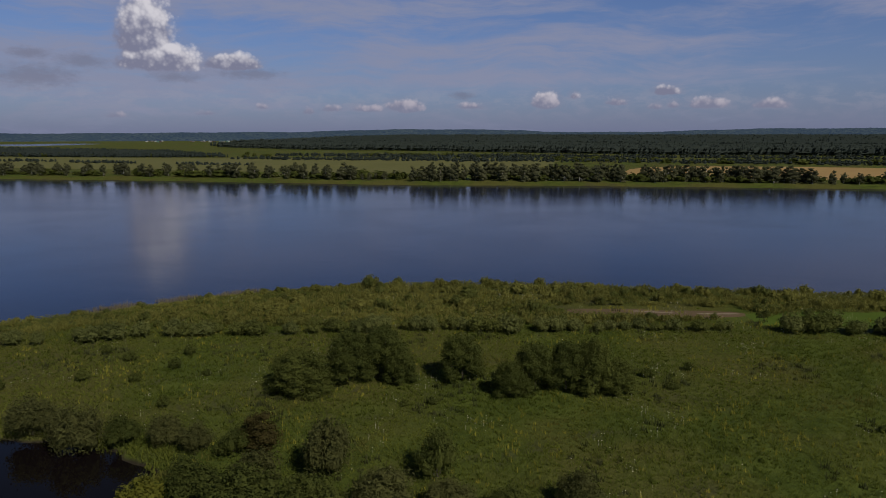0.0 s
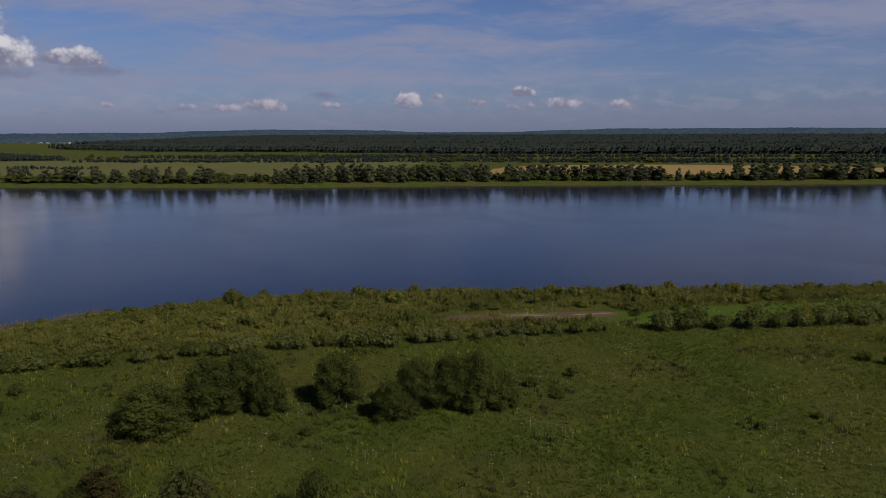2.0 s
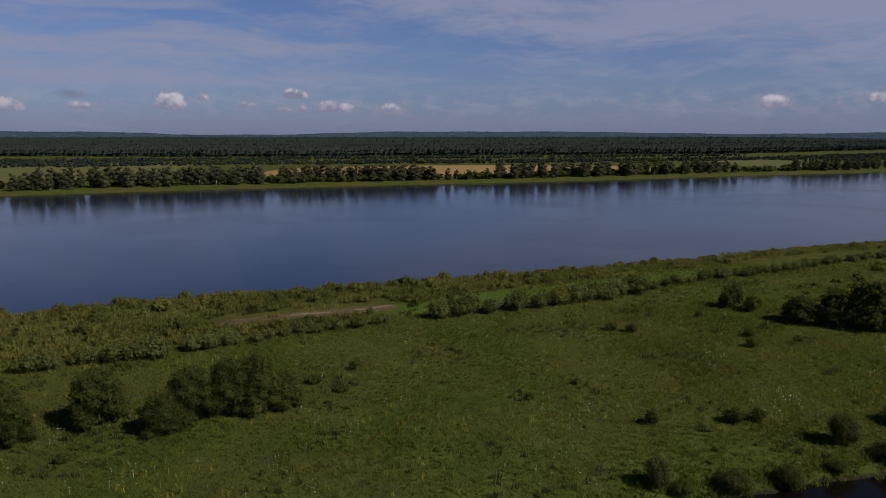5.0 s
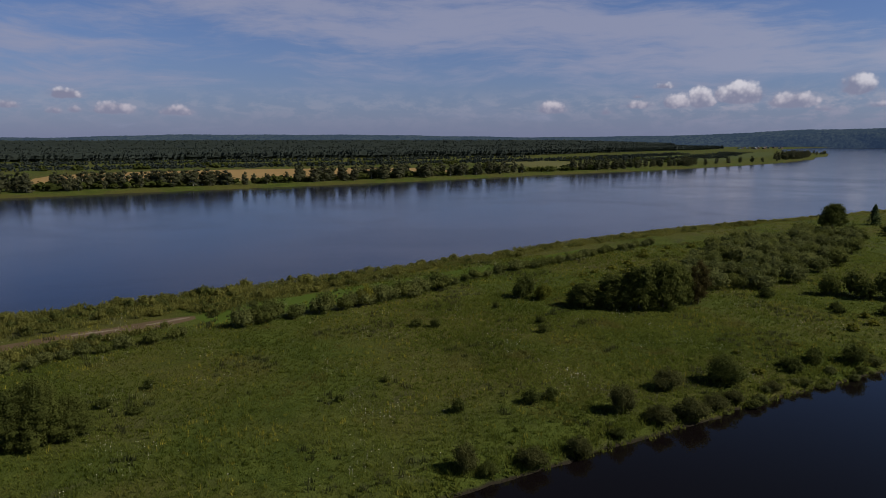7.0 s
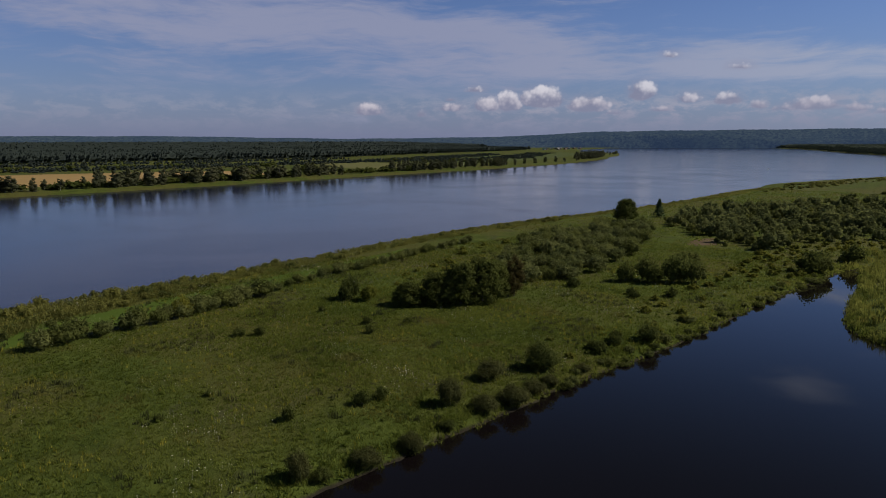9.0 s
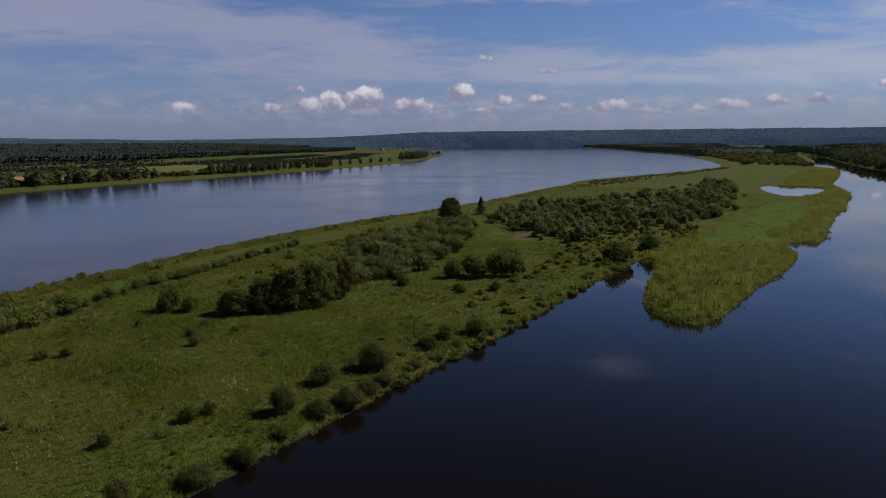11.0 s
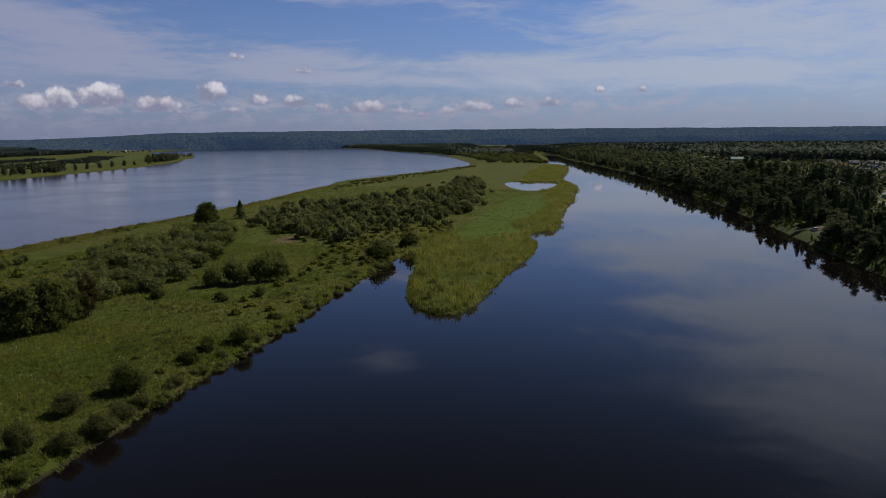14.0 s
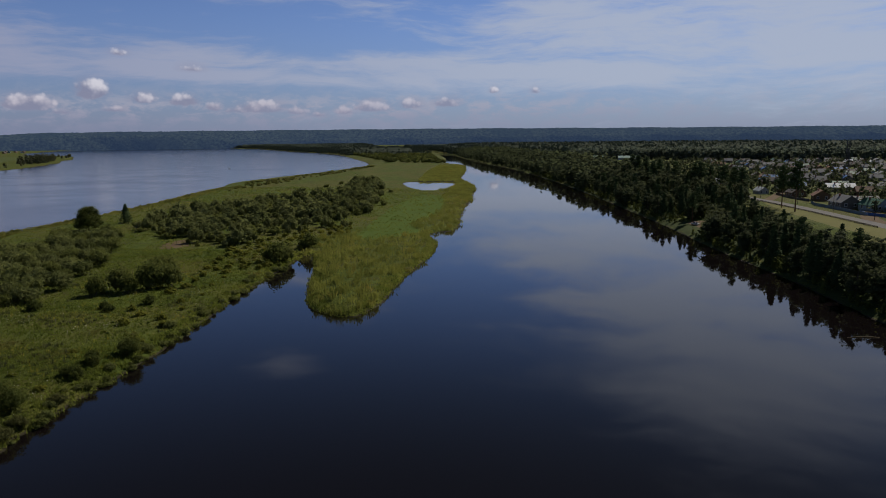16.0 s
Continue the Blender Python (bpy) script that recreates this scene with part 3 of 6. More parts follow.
def build_hills(name, label, ways, heights, rows, haze, seed):
    """Wooded hills along the skyline, far off: a rough wall of slopes behind everything."""
    mat, g = material(name + "_woods")
    where = place_of(g)
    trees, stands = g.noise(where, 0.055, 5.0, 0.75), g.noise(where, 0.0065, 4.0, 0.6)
    # Lit crowns and the shade between them, painted in step with the bump.
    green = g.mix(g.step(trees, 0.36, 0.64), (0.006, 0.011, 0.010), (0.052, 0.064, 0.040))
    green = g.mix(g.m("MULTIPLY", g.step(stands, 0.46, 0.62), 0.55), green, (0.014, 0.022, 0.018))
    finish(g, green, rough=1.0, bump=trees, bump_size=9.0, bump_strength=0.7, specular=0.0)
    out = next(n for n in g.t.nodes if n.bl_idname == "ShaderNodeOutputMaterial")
    # Blue distance haze, added to the woods as a faint glow of their own.
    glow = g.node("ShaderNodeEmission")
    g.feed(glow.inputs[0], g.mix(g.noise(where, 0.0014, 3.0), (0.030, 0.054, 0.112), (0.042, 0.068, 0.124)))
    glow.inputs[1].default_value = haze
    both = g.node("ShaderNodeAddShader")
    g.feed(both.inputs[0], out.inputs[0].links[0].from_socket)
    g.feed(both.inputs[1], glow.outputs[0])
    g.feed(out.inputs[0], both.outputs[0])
    azimuths = np.radians(np.arange(ways[0], ways[-1], 0.1))
    deg = np.degrees(azimuths)
    top = np.interp(deg, ways, heights)
    top = top + 1.2 * np.sin(deg * 1.1 + seed) + 0.6 * np.sin(deg * 4.3) + 0.4 * np.sin(deg * 17.0) + 0.5 * np.sin(deg * 53 + seed) * np.sin(deg * 31)
    sheets = []
    for k, (r, share) in enumerate(rows):
        rough = 0.9 * np.sin(deg * 23 + 2 * k) * np.sin(deg * 9.1 + k) + 0.8 * np.sin(deg * 41 + 5 * k) * np.sin(deg * 13 + seed)
        rr = r + (4 * np.sin(deg * 3.1 + 2 * k) + 6 * np.sin(deg * 0.9 + k)) * (k < len(rows) - 1)
        sheets.append(np.stack([np.sin(azimuths) * rr, np.cos(azimuths) * rr, top * share + rough * (share > 0.1)], 1))
    n = len(deg)
    i = np.arange(n if ways[-1] - ways[0] >= 360 else n - 1)
    j = (i + 1) % n
    faces = np.concatenate([np.stack([k * n + i, k * n + j, (k + 1) * n + j, (k + 1) * n + i], 1) for k in range(len(sheets) - 1)])
    tagged(new(name, mesh_from(name, np.concatenate(sheets), faces, [mat], smooth=True)), label, "hills", kind="structure")


build_hills("backdrop_hills", "wooded hills on the skyline, blue from an added haze glow",
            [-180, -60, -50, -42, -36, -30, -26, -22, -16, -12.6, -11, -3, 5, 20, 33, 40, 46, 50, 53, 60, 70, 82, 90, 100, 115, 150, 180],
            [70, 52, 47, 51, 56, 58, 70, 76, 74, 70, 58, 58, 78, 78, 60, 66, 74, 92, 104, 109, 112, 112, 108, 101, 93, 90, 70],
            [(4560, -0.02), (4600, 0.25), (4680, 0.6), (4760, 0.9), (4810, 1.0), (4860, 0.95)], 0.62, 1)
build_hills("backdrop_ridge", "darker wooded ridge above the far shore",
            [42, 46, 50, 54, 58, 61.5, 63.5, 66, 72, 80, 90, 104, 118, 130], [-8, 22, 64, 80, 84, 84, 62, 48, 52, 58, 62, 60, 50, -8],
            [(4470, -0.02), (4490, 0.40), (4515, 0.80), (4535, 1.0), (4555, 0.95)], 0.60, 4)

# ---- plants ----
def ico(level=1):
    bm = bmesh.new()
    bmesh.ops.create_icosphere(bm, subdivisions=level, radius=1.0)
    v = np.array([q.co[:] for q in bm.verts])
    f = np.array([[q.index for q in t.verts] for t in bm.faces])
    bm.free()
    return v, f


BALL, BALL_FACES = ico(1)


def joined(pieces):
    """One pair of arrays from several (verts, faces)."""
    verts, faces, base = [], [], 0
    for v, f in pieces:
        verts.append(v)
        faces.append(np.asarray(f) + base)
        base += len(v)
    return np.concatenate(verts), np.concatenate(faces)


def leaf_quads(at, out, size, rng, long=1.0):
    """Small bent leaves at the places given, turned roughly outward. Two triangles each."""
    n = len(at)
    normal = out + rng.normal(0, 0.48, (n, 3))
    normal /= np.linalg.norm(normal, axis=1, keepdims=True) + 1e-9
    side = np.cross(normal, rng.normal(0, 1, (n, 3)))
    side /= np.linalg.norm(side, axis=1, keepdims=True) + 1e-9
    up = np.cross(side, normal)
    s = size * rng.uniform(0.6, 1.35, (n, 1))
    a, b = at - side * s * 0.5, at + side * s * 0.5
    tip, tail = at + up * s * 0.75 * long, at - up * s * 0.75 * long
    verts = np.stack([tail, b, tip, a], 1).reshape(-1, 3)
    i = np.arange(n)[:, None] * 4
    return verts, np.concatenate([i + [0, 1, 2], i + [0, 2, 3]])


def crown(rng, blobs, leaves, size, core=0.58, long=1.0):
    """Leaves over a heap of uneven blobs (x, y, z, rx, ry, rz), with a dim heart inside."""
    blobs = np.asarray(blobs, float)
    area = (blobs[:, 3] * blobs[:, 5]) ** 0.9
    pick = rng.choice(len(blobs), leaves, p=area / area.sum())
    way = rng.normal(0, 1, (leaves, 3))
    way[:, 2] = np.abs(way[:, 2]) * np.where(rng.random(leaves) < 0.8, 1, -1)
    way /= np.linalg.norm(way, axis=1, keepdims=True)
    c, r = blobs[pick, :3], blobs[pick, 3:]
    lump = 1 + 0.24 * np.sin(way[:, :1] * 7 + pick[:, None]) * np.sin(way[:, 1:2] * 6 + 2 * pick[:, None]) + rng.normal(0, 0.12, (leaves, 1))
    at = c + way * r * lump * rng.uniform(0.35, 1.0, (leaves, 1)) ** 0.35
    keep = np.ones(leaves, bool)
    for b in blobs:
        keep &= (((at - b[:3]) / b[3:]) ** 2).sum(1) > 0.30
    keep &= at[:, 2] > 0.05
    parts = [leaf_quads(at[keep], way[keep], size, rng, long)]
    for b in blobs:
        v = BALL * (1 + rng.uniform(-0.16, 0.12, (len(BALL), 1))) * b[3:] * core + b[:3]
        v[:, 2] = np.maximum(v[:, 2], 0.02)
        parts.append((v, BALL_FACES))
    return joined(parts)


def tube(points, radii, sides=6):
    """A tapered limb along points."""
    points, verts = np.asarray(points, float), []
    for k, (p, r) in enumerate(zip(points, radii)):
        d = points[min(k + 1, len(points) - 1)] - points[max(k - 1, 0)]
        d /= np.linalg.norm(d) + 1e-9
        a = np.cross(d, (0.3, 1, 0.1))
        a /= np.linalg.norm(a)
        b = np.cross(d, a)
        for s in range(sides):
            w = 6.2832 * s / sides
            verts.append(p + r * (np.cos(w) * a + np.sin(w) * b))
    faces = []
    for k in range(len(points) - 1):
        for s in range(sides):
            i, j = k * sides + s, k * sides + (s + 1) % sides
            faces += [(i, j, j + sides), (i, j + sides, i + sides)]
    return np.array(verts), np.array(faces)


def trunk_with_limbs(rng, height, radius, blobs, spread):
    lean = rng.uniform(-0.05, 0.05, 2) * height
    stem = [(0, 0, -0.3), (lean[0] * 0.3, lean[1] * 0.3, height * 0.3), (lean[0], lean[1], height * 0.72)]
    pieces = [tube(stem, (radius, radius * 0.75, radius * 0.3))]
    for b in list(blobs)[:spread]:
        z0 = height * rng.uniform(0.18, 0.4)
        start = np.array((lean[0] * 0.35, lean[1] * 0.35, z0))
        end = np.array(b[:3])
        mid = (start + end) / 2 + (0, 0, 0.1 * height)
        pieces.append(tube([start, mid, end], (radius * 0.45, radius * 0.3, radius * 0.1), 4))
    return joined(pieces)


def plant(name, label, category, stem, stem_mat, leaf, leaf_mat, stem_name="trunk", leaf_name="crown"):
    """A plant: an Empty at its foot that holds its wood and its leaves."""
    root = tagged(new(name), label, category)
    for part_name, (v, f), mat in ((stem_name, stem, stem_mat), (leaf_name, leaf, leaf_mat)):
        ob = new(part_name, mesh_from(part_name, v, f, [mat]))
        ob.parent = root
    return root


def broadleaf(seed, height, width, leaves, size, low=0.22, count=11, peak=0.0, core=0.58):
    """Blobs, crown and trunk of a broad-leaved tree."""
    rng = np.random.default_rng(seed)
    blobs = []
    for k in range(count):
        z = height * (low + (0.92 - low) * (k + 0.5) / count)
        span = width * 0.5 * (0.45 + 0.6 * math.sin(math.pi * (0.18 + 0.72 * (k + 0.5) / count)))
        a, d = k * 2.4 + rng.uniform(-0.5, 0.5), span * rng.uniform(0.25, 0.62)
        r = span * rng.uniform(0.30, 0.62)
        blobs.append((math.cos(a) * d, math.sin(a) * d, min(z, height - r * 0.75), r, r, r * rng.uniform(0.7, 0.95 + peak)))
    leaf = crown(rng, blobs, leaves, size, core)
    return trunk_with_limbs(rng, height, 0.018 * height + 0.04, blobs, 6), leaf


def dome_tree(seed, height, width, leaves, size, count=34):
    """A bushy tree, leafy to the ground: an uneven dome of many overlapping clumps."""
    rng = np.random.default_rng(seed)
    blobs = [(0, 0, height * 0.42, width * 0.40, width * 0.40, height * 0.46)]
    for k in range(count):
        t = (k + 0.5) / count
        z, a = height * (0.10 + 0.76 * t), k * 2.4 + rng.uniform(-0.4, 0.4)
        d = width * 0.5 * math.sqrt(max(1 - (t * 0.98) ** 2.2, 0.0)) * rng.uniform(0.58, 0.84)
        r = width * rng.uniform(0.11, 0.19)
        blobs.append((math.cos(a) * d, math.sin(a) * d, z, r, r, r * rng.uniform(0.7, 1.05)))
    leaf = crown(rng, blobs, leaves, size, 0.55)
    return trunk_with_limbs(rng, height, 0.018 * height + 0.04, blobs[6:], 6), leaf


def shrub(seed, height, width, leaves, size, count=7, long=1.0, core=0.58):
    """A bush that is leafy to the ground."""
    rng = np.random.default_rng(seed)
    blobs = []
    for k in range(count):
        a = k * 2.4 + rng.uniform(-0.4, 0.4)
        d = width * 0.5 * (0.0 if k == 0 else rng.uniform(0.3, 0.62))
        r = width * 0.5 * rng.uniform(0.28, 0.52)
        top = height * (1.0 if k == 0 else rng.uniform(0.55, 0.92))
        rz = top * rng.uniform(0.42, 0.52)
        blobs.append((math.cos(a) * d, math.sin(a) * d, top - rz, r, r, rz))
    leaf = crown(rng, blobs, leaves, size, core, long)
    stems = joined([tube([(0, 0, -0.2), (0.3 * b[0], 0.3 * b[1], 0.4 * b[2]), (b[0], b[1], b[2])], (0.05, 0.04, 0.015), 4) for b in blobs[:5]])
    return stems, leaf


def fir(seed, height, width, whorls, per, size):
    """A conifer with drooping tiers."""
    rng = np.random.default_rng(seed)
    at, out = [], []
    for k in range(whorls):
        t = (k + 0.5) / whorls
        z, r = height * (0.08 + 0.9 * t), width * 0.5 * (1 - t) ** 0.85 + 0.12
        for q in range(per):
            a, d = rng.uniform(0, 6.283), math.sqrt(rng.uniform(0.08, 1.0))
            at.append((math.cos(a) * r * d, math.sin(a) * r * d, z - 0.22 * r * d + rng.normal(0, 0.1)))
            out.append((math.cos(a) * 0.5, math.sin(a) * 0.5, 0.9))
    leaf = [leaf_quads(np.array(at), np.array(out), size, rng, 1.2)]
    core = BALL * (width * 0.26, width * 0.26, height * 0.42) + (0, 0, height * 0.45)
    core[:, :2] *= np.clip(1.25 - core[:, 2:] / height, 0.08, 1)
    leaf.append((core, BALL_FACES))
    return tube([(0, 0, -0.3), (0, 0, height * 0.5), (0, 0, height * 0.95)], (0.014 * height + 0.03, 0.01 * height, 0.02)), joined(leaf)


def pine(seed, height, leaves, size):
    """A tall pine: bare trunk, flat ragged clumps towards the top."""
    rng = np.random.default_rng(seed)
    blobs = []
    for k in range(9):
        t = k / 8
        a, d = k * 2.4, height * rng.uniform(0.05, 0.14) * (1.1 - 0.7 * t)
        r = height * rng.uniform(0.115, 0.16) * (1.1 - 0.4 * t)
        blobs.append((math.cos(a) * d, math.sin(a) * d, height * (0.50 + 0.45 * t), r, r, r * 0.62))
    leaf = crown(rng, blobs, leaves, size, 0.55)
    wood = [tube([(0, 0, -0.3), (0.1, 0, height * 0.4), (0, 0.1, height * 0.93)], (0.016 * height, 0.012 * height, 0.05))]
    for b in blobs:
        wood.append(tube([(0, 0, b[2] - 0.03 * height), (b[0], b[1], b[2])], (0.09, 0.03), 4))
    return joined(wood), leaf


def put(kind, x, y, height, width, own_height, own_width, rng, group, label="", sink=0.15):
    """A copy of a plant at a place, brought to its height and width."""
    m = Matrix.LocRotScale((x, y, height_at(x, y) - sink), Euler((0, 0, rng.uniform(0, 6.283))),
                           (width / own_width, width / own_width * rng.uniform(0.85, 1.15), height / own_height))
    ob = copy_thing(kind, m)
    return tagged(ob, label, group=group)


def drop(kind):
    """Take the first plant of a kind away once its copies stand."""
    for ob in (*kind.children_recursive, kind):
        bpy.data.objects.remove(ob)


def kinds(make, name, label, category, stem_mat, leaf_mat, seeds, stem_name="trunk", leaf_name="crown"):
    return [plant(name, label, category, stem, stem_mat, leaf, leaf_mat, stem_name, leaf_name) for stem, leaf in map(make, seeds)]


pick = random.Random(11)

# Willows and bird cherries in the meadow: x, y, height, width.
NEAR_TREE = kinds(lambda s: dome_tree(s, 10, 10, 13000, 0.21), "tree", "dense dark green broad-leaved tree standing in the meadow", "tree", BARK, LEAF_DARK, (4, 5, 6))
BIG = kinds(lambda s: dome_tree(s, 10, 10, 5200, 0.36, 28), "tree", "dense dark green broad-leaved tree standing in the meadow", "tree", BARK, LEAF_DARK, (1, 2, 3))
MEADOW_TREES = [(-57, 92, 8.4, 9.0), (-61, 95, 6.6, 7.0), (-52, 100, 9.6, 8.6), (-47, 104, 9.8, 8.6), (-43, 102, 6.6, 6.6), (-33, 107, 8.8, 8.0), (-23, 102, 6.4, 6.0), (-19.5, 106, 8.8, 7.6),
                (-14.5, 108, 9.2, 7.8), (-10, 109, 9.6, 7.6), (-6, 110, 6.5, 6.0)]
for x, y, h, w in MEADOW_TREES:
    put(pick.choice(NEAR_TREE), x, y, h, w, 10, 9.2, pick, "trees in the meadow")
CLUMP = [(109, 142, 6.5, 9.0), (115, 138, 9.0, 9.5), (120, 134, 12.0, 10.5), (126, 132, 12.6, 11.0), (131, 133, 11.0, 9.5)]
for x, y, h, w in CLUMP:
    put(pick.choice(BIG), x, y, h, w, 10, 9.6, pick, "clump of trees", "tall dark green tree in a dense clump")
put(BIG[1], 313, 219, 13.0, 16.5, 10, 11, pick, "lone trees", "large round dark green tree near the river bank")
RUSTY = kinds(lambda s: broadleaf(s, 10, 9, 3400, 0.30, 0.1, 14), "tree", "tree with withered rust-brown leaves", "tree", BARK, LEAF_BROWN, (9,))
put(RUSTY[0], 137, 131, 11.5, 6.5, 10, 9, pick, "clump of trees")
put(RUSTY[0], -51, 70, 6.2, 6.0, 10, 9, pick, "bank trees", "brownish thin-leaved willow above the bank")
for kind in RUSTY:
    drop(kind)

# Bushes on the channel bank and in the meadow.
NEAR_BUSH = kinds(lambda s: shrub(s, 5, 7, 4800, 0.15, 14, 1.6), "bush", "leafy dark olive willow bush on the channel bank", "bush", BARK, LEAF_OLIVE, (24, 25), "trunk", "foliage")
NEAR_BUSH += kinds(lambda s: shrub(s, 5, 7, 4600, 0.16, 15, 1.2), "bush", "leafy dark green bush on the channel bank", "bush", BARK, LEAF_DARK, (26, 27), "trunk", "foliage")
BUSH = kinds(lambda s: shrub(s, 5, 7, 850, 0.38, 9), "bush", "leafy dark green bush", "bush", BARK, LEAF_DARK, (21, 22, 23), "trunk", "foliage")
BUSH_MID = kinds(lambda s: shrub(s, 5, 7, 850, 0.36, 10), "bush", "leafy mid-green willow bush", "bush", BARK, LEAF_MID, (31, 32, 33), "trunk", "foliage")
BUSH_GREY = kinds(lambda s: shrub(s, 5, 7, 900, 0.30, 10, 1.6), "bush", "grey-green willow bush with narrow leaves", "bush", BARK, LEAF_GREY, (41, 42), "trunk", "foliage")
BUSH_THICKET = kinds(lambda s: shrub(s, 5, 7, 850, 0.38, 10), "bush", "olive-green willow bush", "bush", BARK, LEAF_THICKET, (45, 46), "trunk", "foliage")
BUSH_YELLOW = kinds(lambda s: shrub(s, 5, 7, 1900, 0.27, 9), "bush", "yellow-green leafy bush in the meadow", "bush", BARK, LEAF_YELLOW, (51,), "trunk", "foliage")
BANK = [(-79, 65, 8.0, 9.0), (-88, 66, 6.5, 8.0), (-73, 68, 4.8, 6.5), (-66, 69, 4.6, 7.0), (-60, 68, 4.3, 6.2), (-54, 69, 4.2, 7.5), (-39, 68, 8.1, 9.0), (-25, 71, 7.1, 7.4),
        (-6.6, 69, 5.1, 6.5), (-46, 62, 5.0, 8.0), (-52, 57, 5.7, 9.0), (-44, 56, 6.0, 10.0), (-36, 58, 5.5, 9.0), (-29, 63, 4.8, 8.5), (-21, 64, 4.0, 7.0), (-14, 66, 3.2, 6.0)]
for x, y, h, w in BANK:
    put(pick.choice(NEAR_BUSH), x, y, h, w, 5, 7, pick, "bushes on the bank")
put(BUSH_YELLOW[0], -57, 54, 4.6, 7.5, 5, 7, pick, "bushes on the bank", "yellow-green bush at the water's edge")
BANK_EAST = [(71, 82, 5.0, 5.2), (85, 87, 4.0, 7.0), (97, 85.5, 5.6, 8.2), (81, 77.5, 4.0, 6.6), (75, 78, 3.0, 5.4), (58, 75.5, 3.2, 4.9), (40.5, 76.5, 4.4, 4.2), (43, 75, 2.0, 3.8), (50, 75, 2.8, 5.2),
             (128, 83, 4.4, 5.6), (114, 86.5, 2.2, 3.4), (120, 85.5, 2.4, 3.6), (103, 80.5, 1.8, 4.0), (88, 79, 2.6, 5.0), (93, 80, 2.0, 4.4), (66, 77, 1.8, 3.4)]
for x, y, h, w in BANK_EAST:
    put(pick.choice(NEAR_BUSH), x, y, h, w, 5, 7, pick, "bushes on the bank")
for k in range(64):
    x = 84 + k * 2.5 + pick.uniform(-1.5, 1.5)
    y = float(np.interp(x, [80, 115, 143, 190, 233, 250], [76.5, 78.5, 80.5, 86, 88, 89])) + 4.5 * pick.random() ** 1.6
    h = pick.uniform(0.7, 1.7)
    put(pick.choice(BUSH_MID + BUSH_GREY), x, y, h, h * pick.uniform(1.5, 2.6), 5, 7, pick, "bushes on the bank", "low green bush on the channel bank")
FIELD_BUSHES = [(-75, 79, 2.4, 2.6), (-97, 84, 2.5, 3.0), (-105, 98, 2.2, 2.5), (-97, 96, 2.4, 2.9), (-89, 103, 2.4, 3.2), (-86, 95, 2.5, 3.0), (5.5, 126, 2.0, 2.4), (-1.6, 120, 2.0, 3.1),
                (2.9, 115, 1.4, 3.0), (-107, 76, 2.5, 2.3), (-78, 94, 1.6, 2.2), (-88, 87, 2.0, 2.7), (-38, 92, 1.4, 1.9), (-34, 94, 1.4, 2.3), (63, 143, 2.3, 4.0), (66.5, 140.5, 2.6, 3.7), (86, 126, 2.6, 3.0),
                (90, 133, 2.2, 3.0), (43, 111, 1.4, 1.9), (33, 106, 1.3, 1.9), (48, 93, 2.6, 2.6), (60, 91, 2.6, 3.6), (64, 91, 2.2, 3.6)]
FIELD_BUSHES_EAST = [(160, 129, 3.0, 5.4), (161, 109, 2.0, 4.0), (88, 150, 1.8, 2.2), (113, 84, 3.0, 3.5), (122, 87, 2.8, 3.2), (164, 112, 2.3, 3.6), (170, 103, 3.0, 4.5), (102, 158, 6.6, 6.6), (99, 157, 5.0, 5.0), (98, 128, 1.6, 2.4)]
for x, y, h, w in FIELD_BUSHES + FIELD_BUSHES_EAST:
    put(pick.choice(BUSH), x, y, h, w, 5, 7, pick, "lone bushes in the meadow", "small dark green bush in the meadow")
put(BUSH_YELLOW[0], 104, 153, 4.6, 6.0, 5, 7, pick, "lone bushes in the meadow")
THICKET_FRONT = [(178, 124, 6.4, 7.1), (184, 120, 8.5, 9.0), (187, 113, 8.5, 10.0), (191, 108, 7.5, 7.2), (181, 116, 6.0, 7.0), (199, 119, 7.0, 9.0), (206, 121, 6.5, 9.0), (214, 124, 6.0, 8.5), (196, 113, 6.0, 8.0), (221, 127, 4.5, 7.0), (268, 92, 7.5, 10.0), (236, 94, 7.5, 9.0), (242, 92, 6.5, 8.0), (250, 96, 6.0, 8.0)]
for x, y, h, w in THICKET_FRONT:
    put(pick.choice(BUSH + BUSH_MID), x, y, h, w, 5, 7, pick, "island thicket", "tall dark green bush in a thicket")


def within(ring, count, gap, rng, tries=9000):
    """Random places inside a ring, no two closer than gap."""
    ring, got = np.array(ring, float), []
    lo, hi = ring.min(0), ring.max(0)
    xs = np.array([(rng.uniform(lo[0], hi[0]), rng.uniform(lo[1], hi[1])) for _ in range(tries)])
    for p in xs[inside(ring, xs[:, 0], xs[:, 1]) > 0]:
        if len(got) < count and all((p[0] - q[0]) ** 2 + (p[1] - q[1]) ** 2 > gap * gap for q in got):
            got.append(p)
    return got


THICKET_WEST = [(218, 203), (176, 172), (150, 148), (160, 134), (198, 141), (236, 158), (296, 192), (285, 212), (248, 206)]
THICKET_EAST = [(318, 199), (300, 169), (262, 138), (268, 124), (300, 119), (340, 97), (430, 105), (560, 128), (720, 170), (700, 188), (560, 164), (486, 198), (440, 212), (380, 212)]
for x, y in within(THICKET_WEST, 118, 4.6, pick):
    h = pick.uniform(5.0, 9.0)
    put(pick.choice(BUSH_THICKET + BUSH_GREY + BUSH_THICKET + BUSH_MID), x, y, h * 0.72, h * pick.uniform(0.85, 1.2), 5, 7, pick, "island thicket", "tall dark green bush in a thicket")
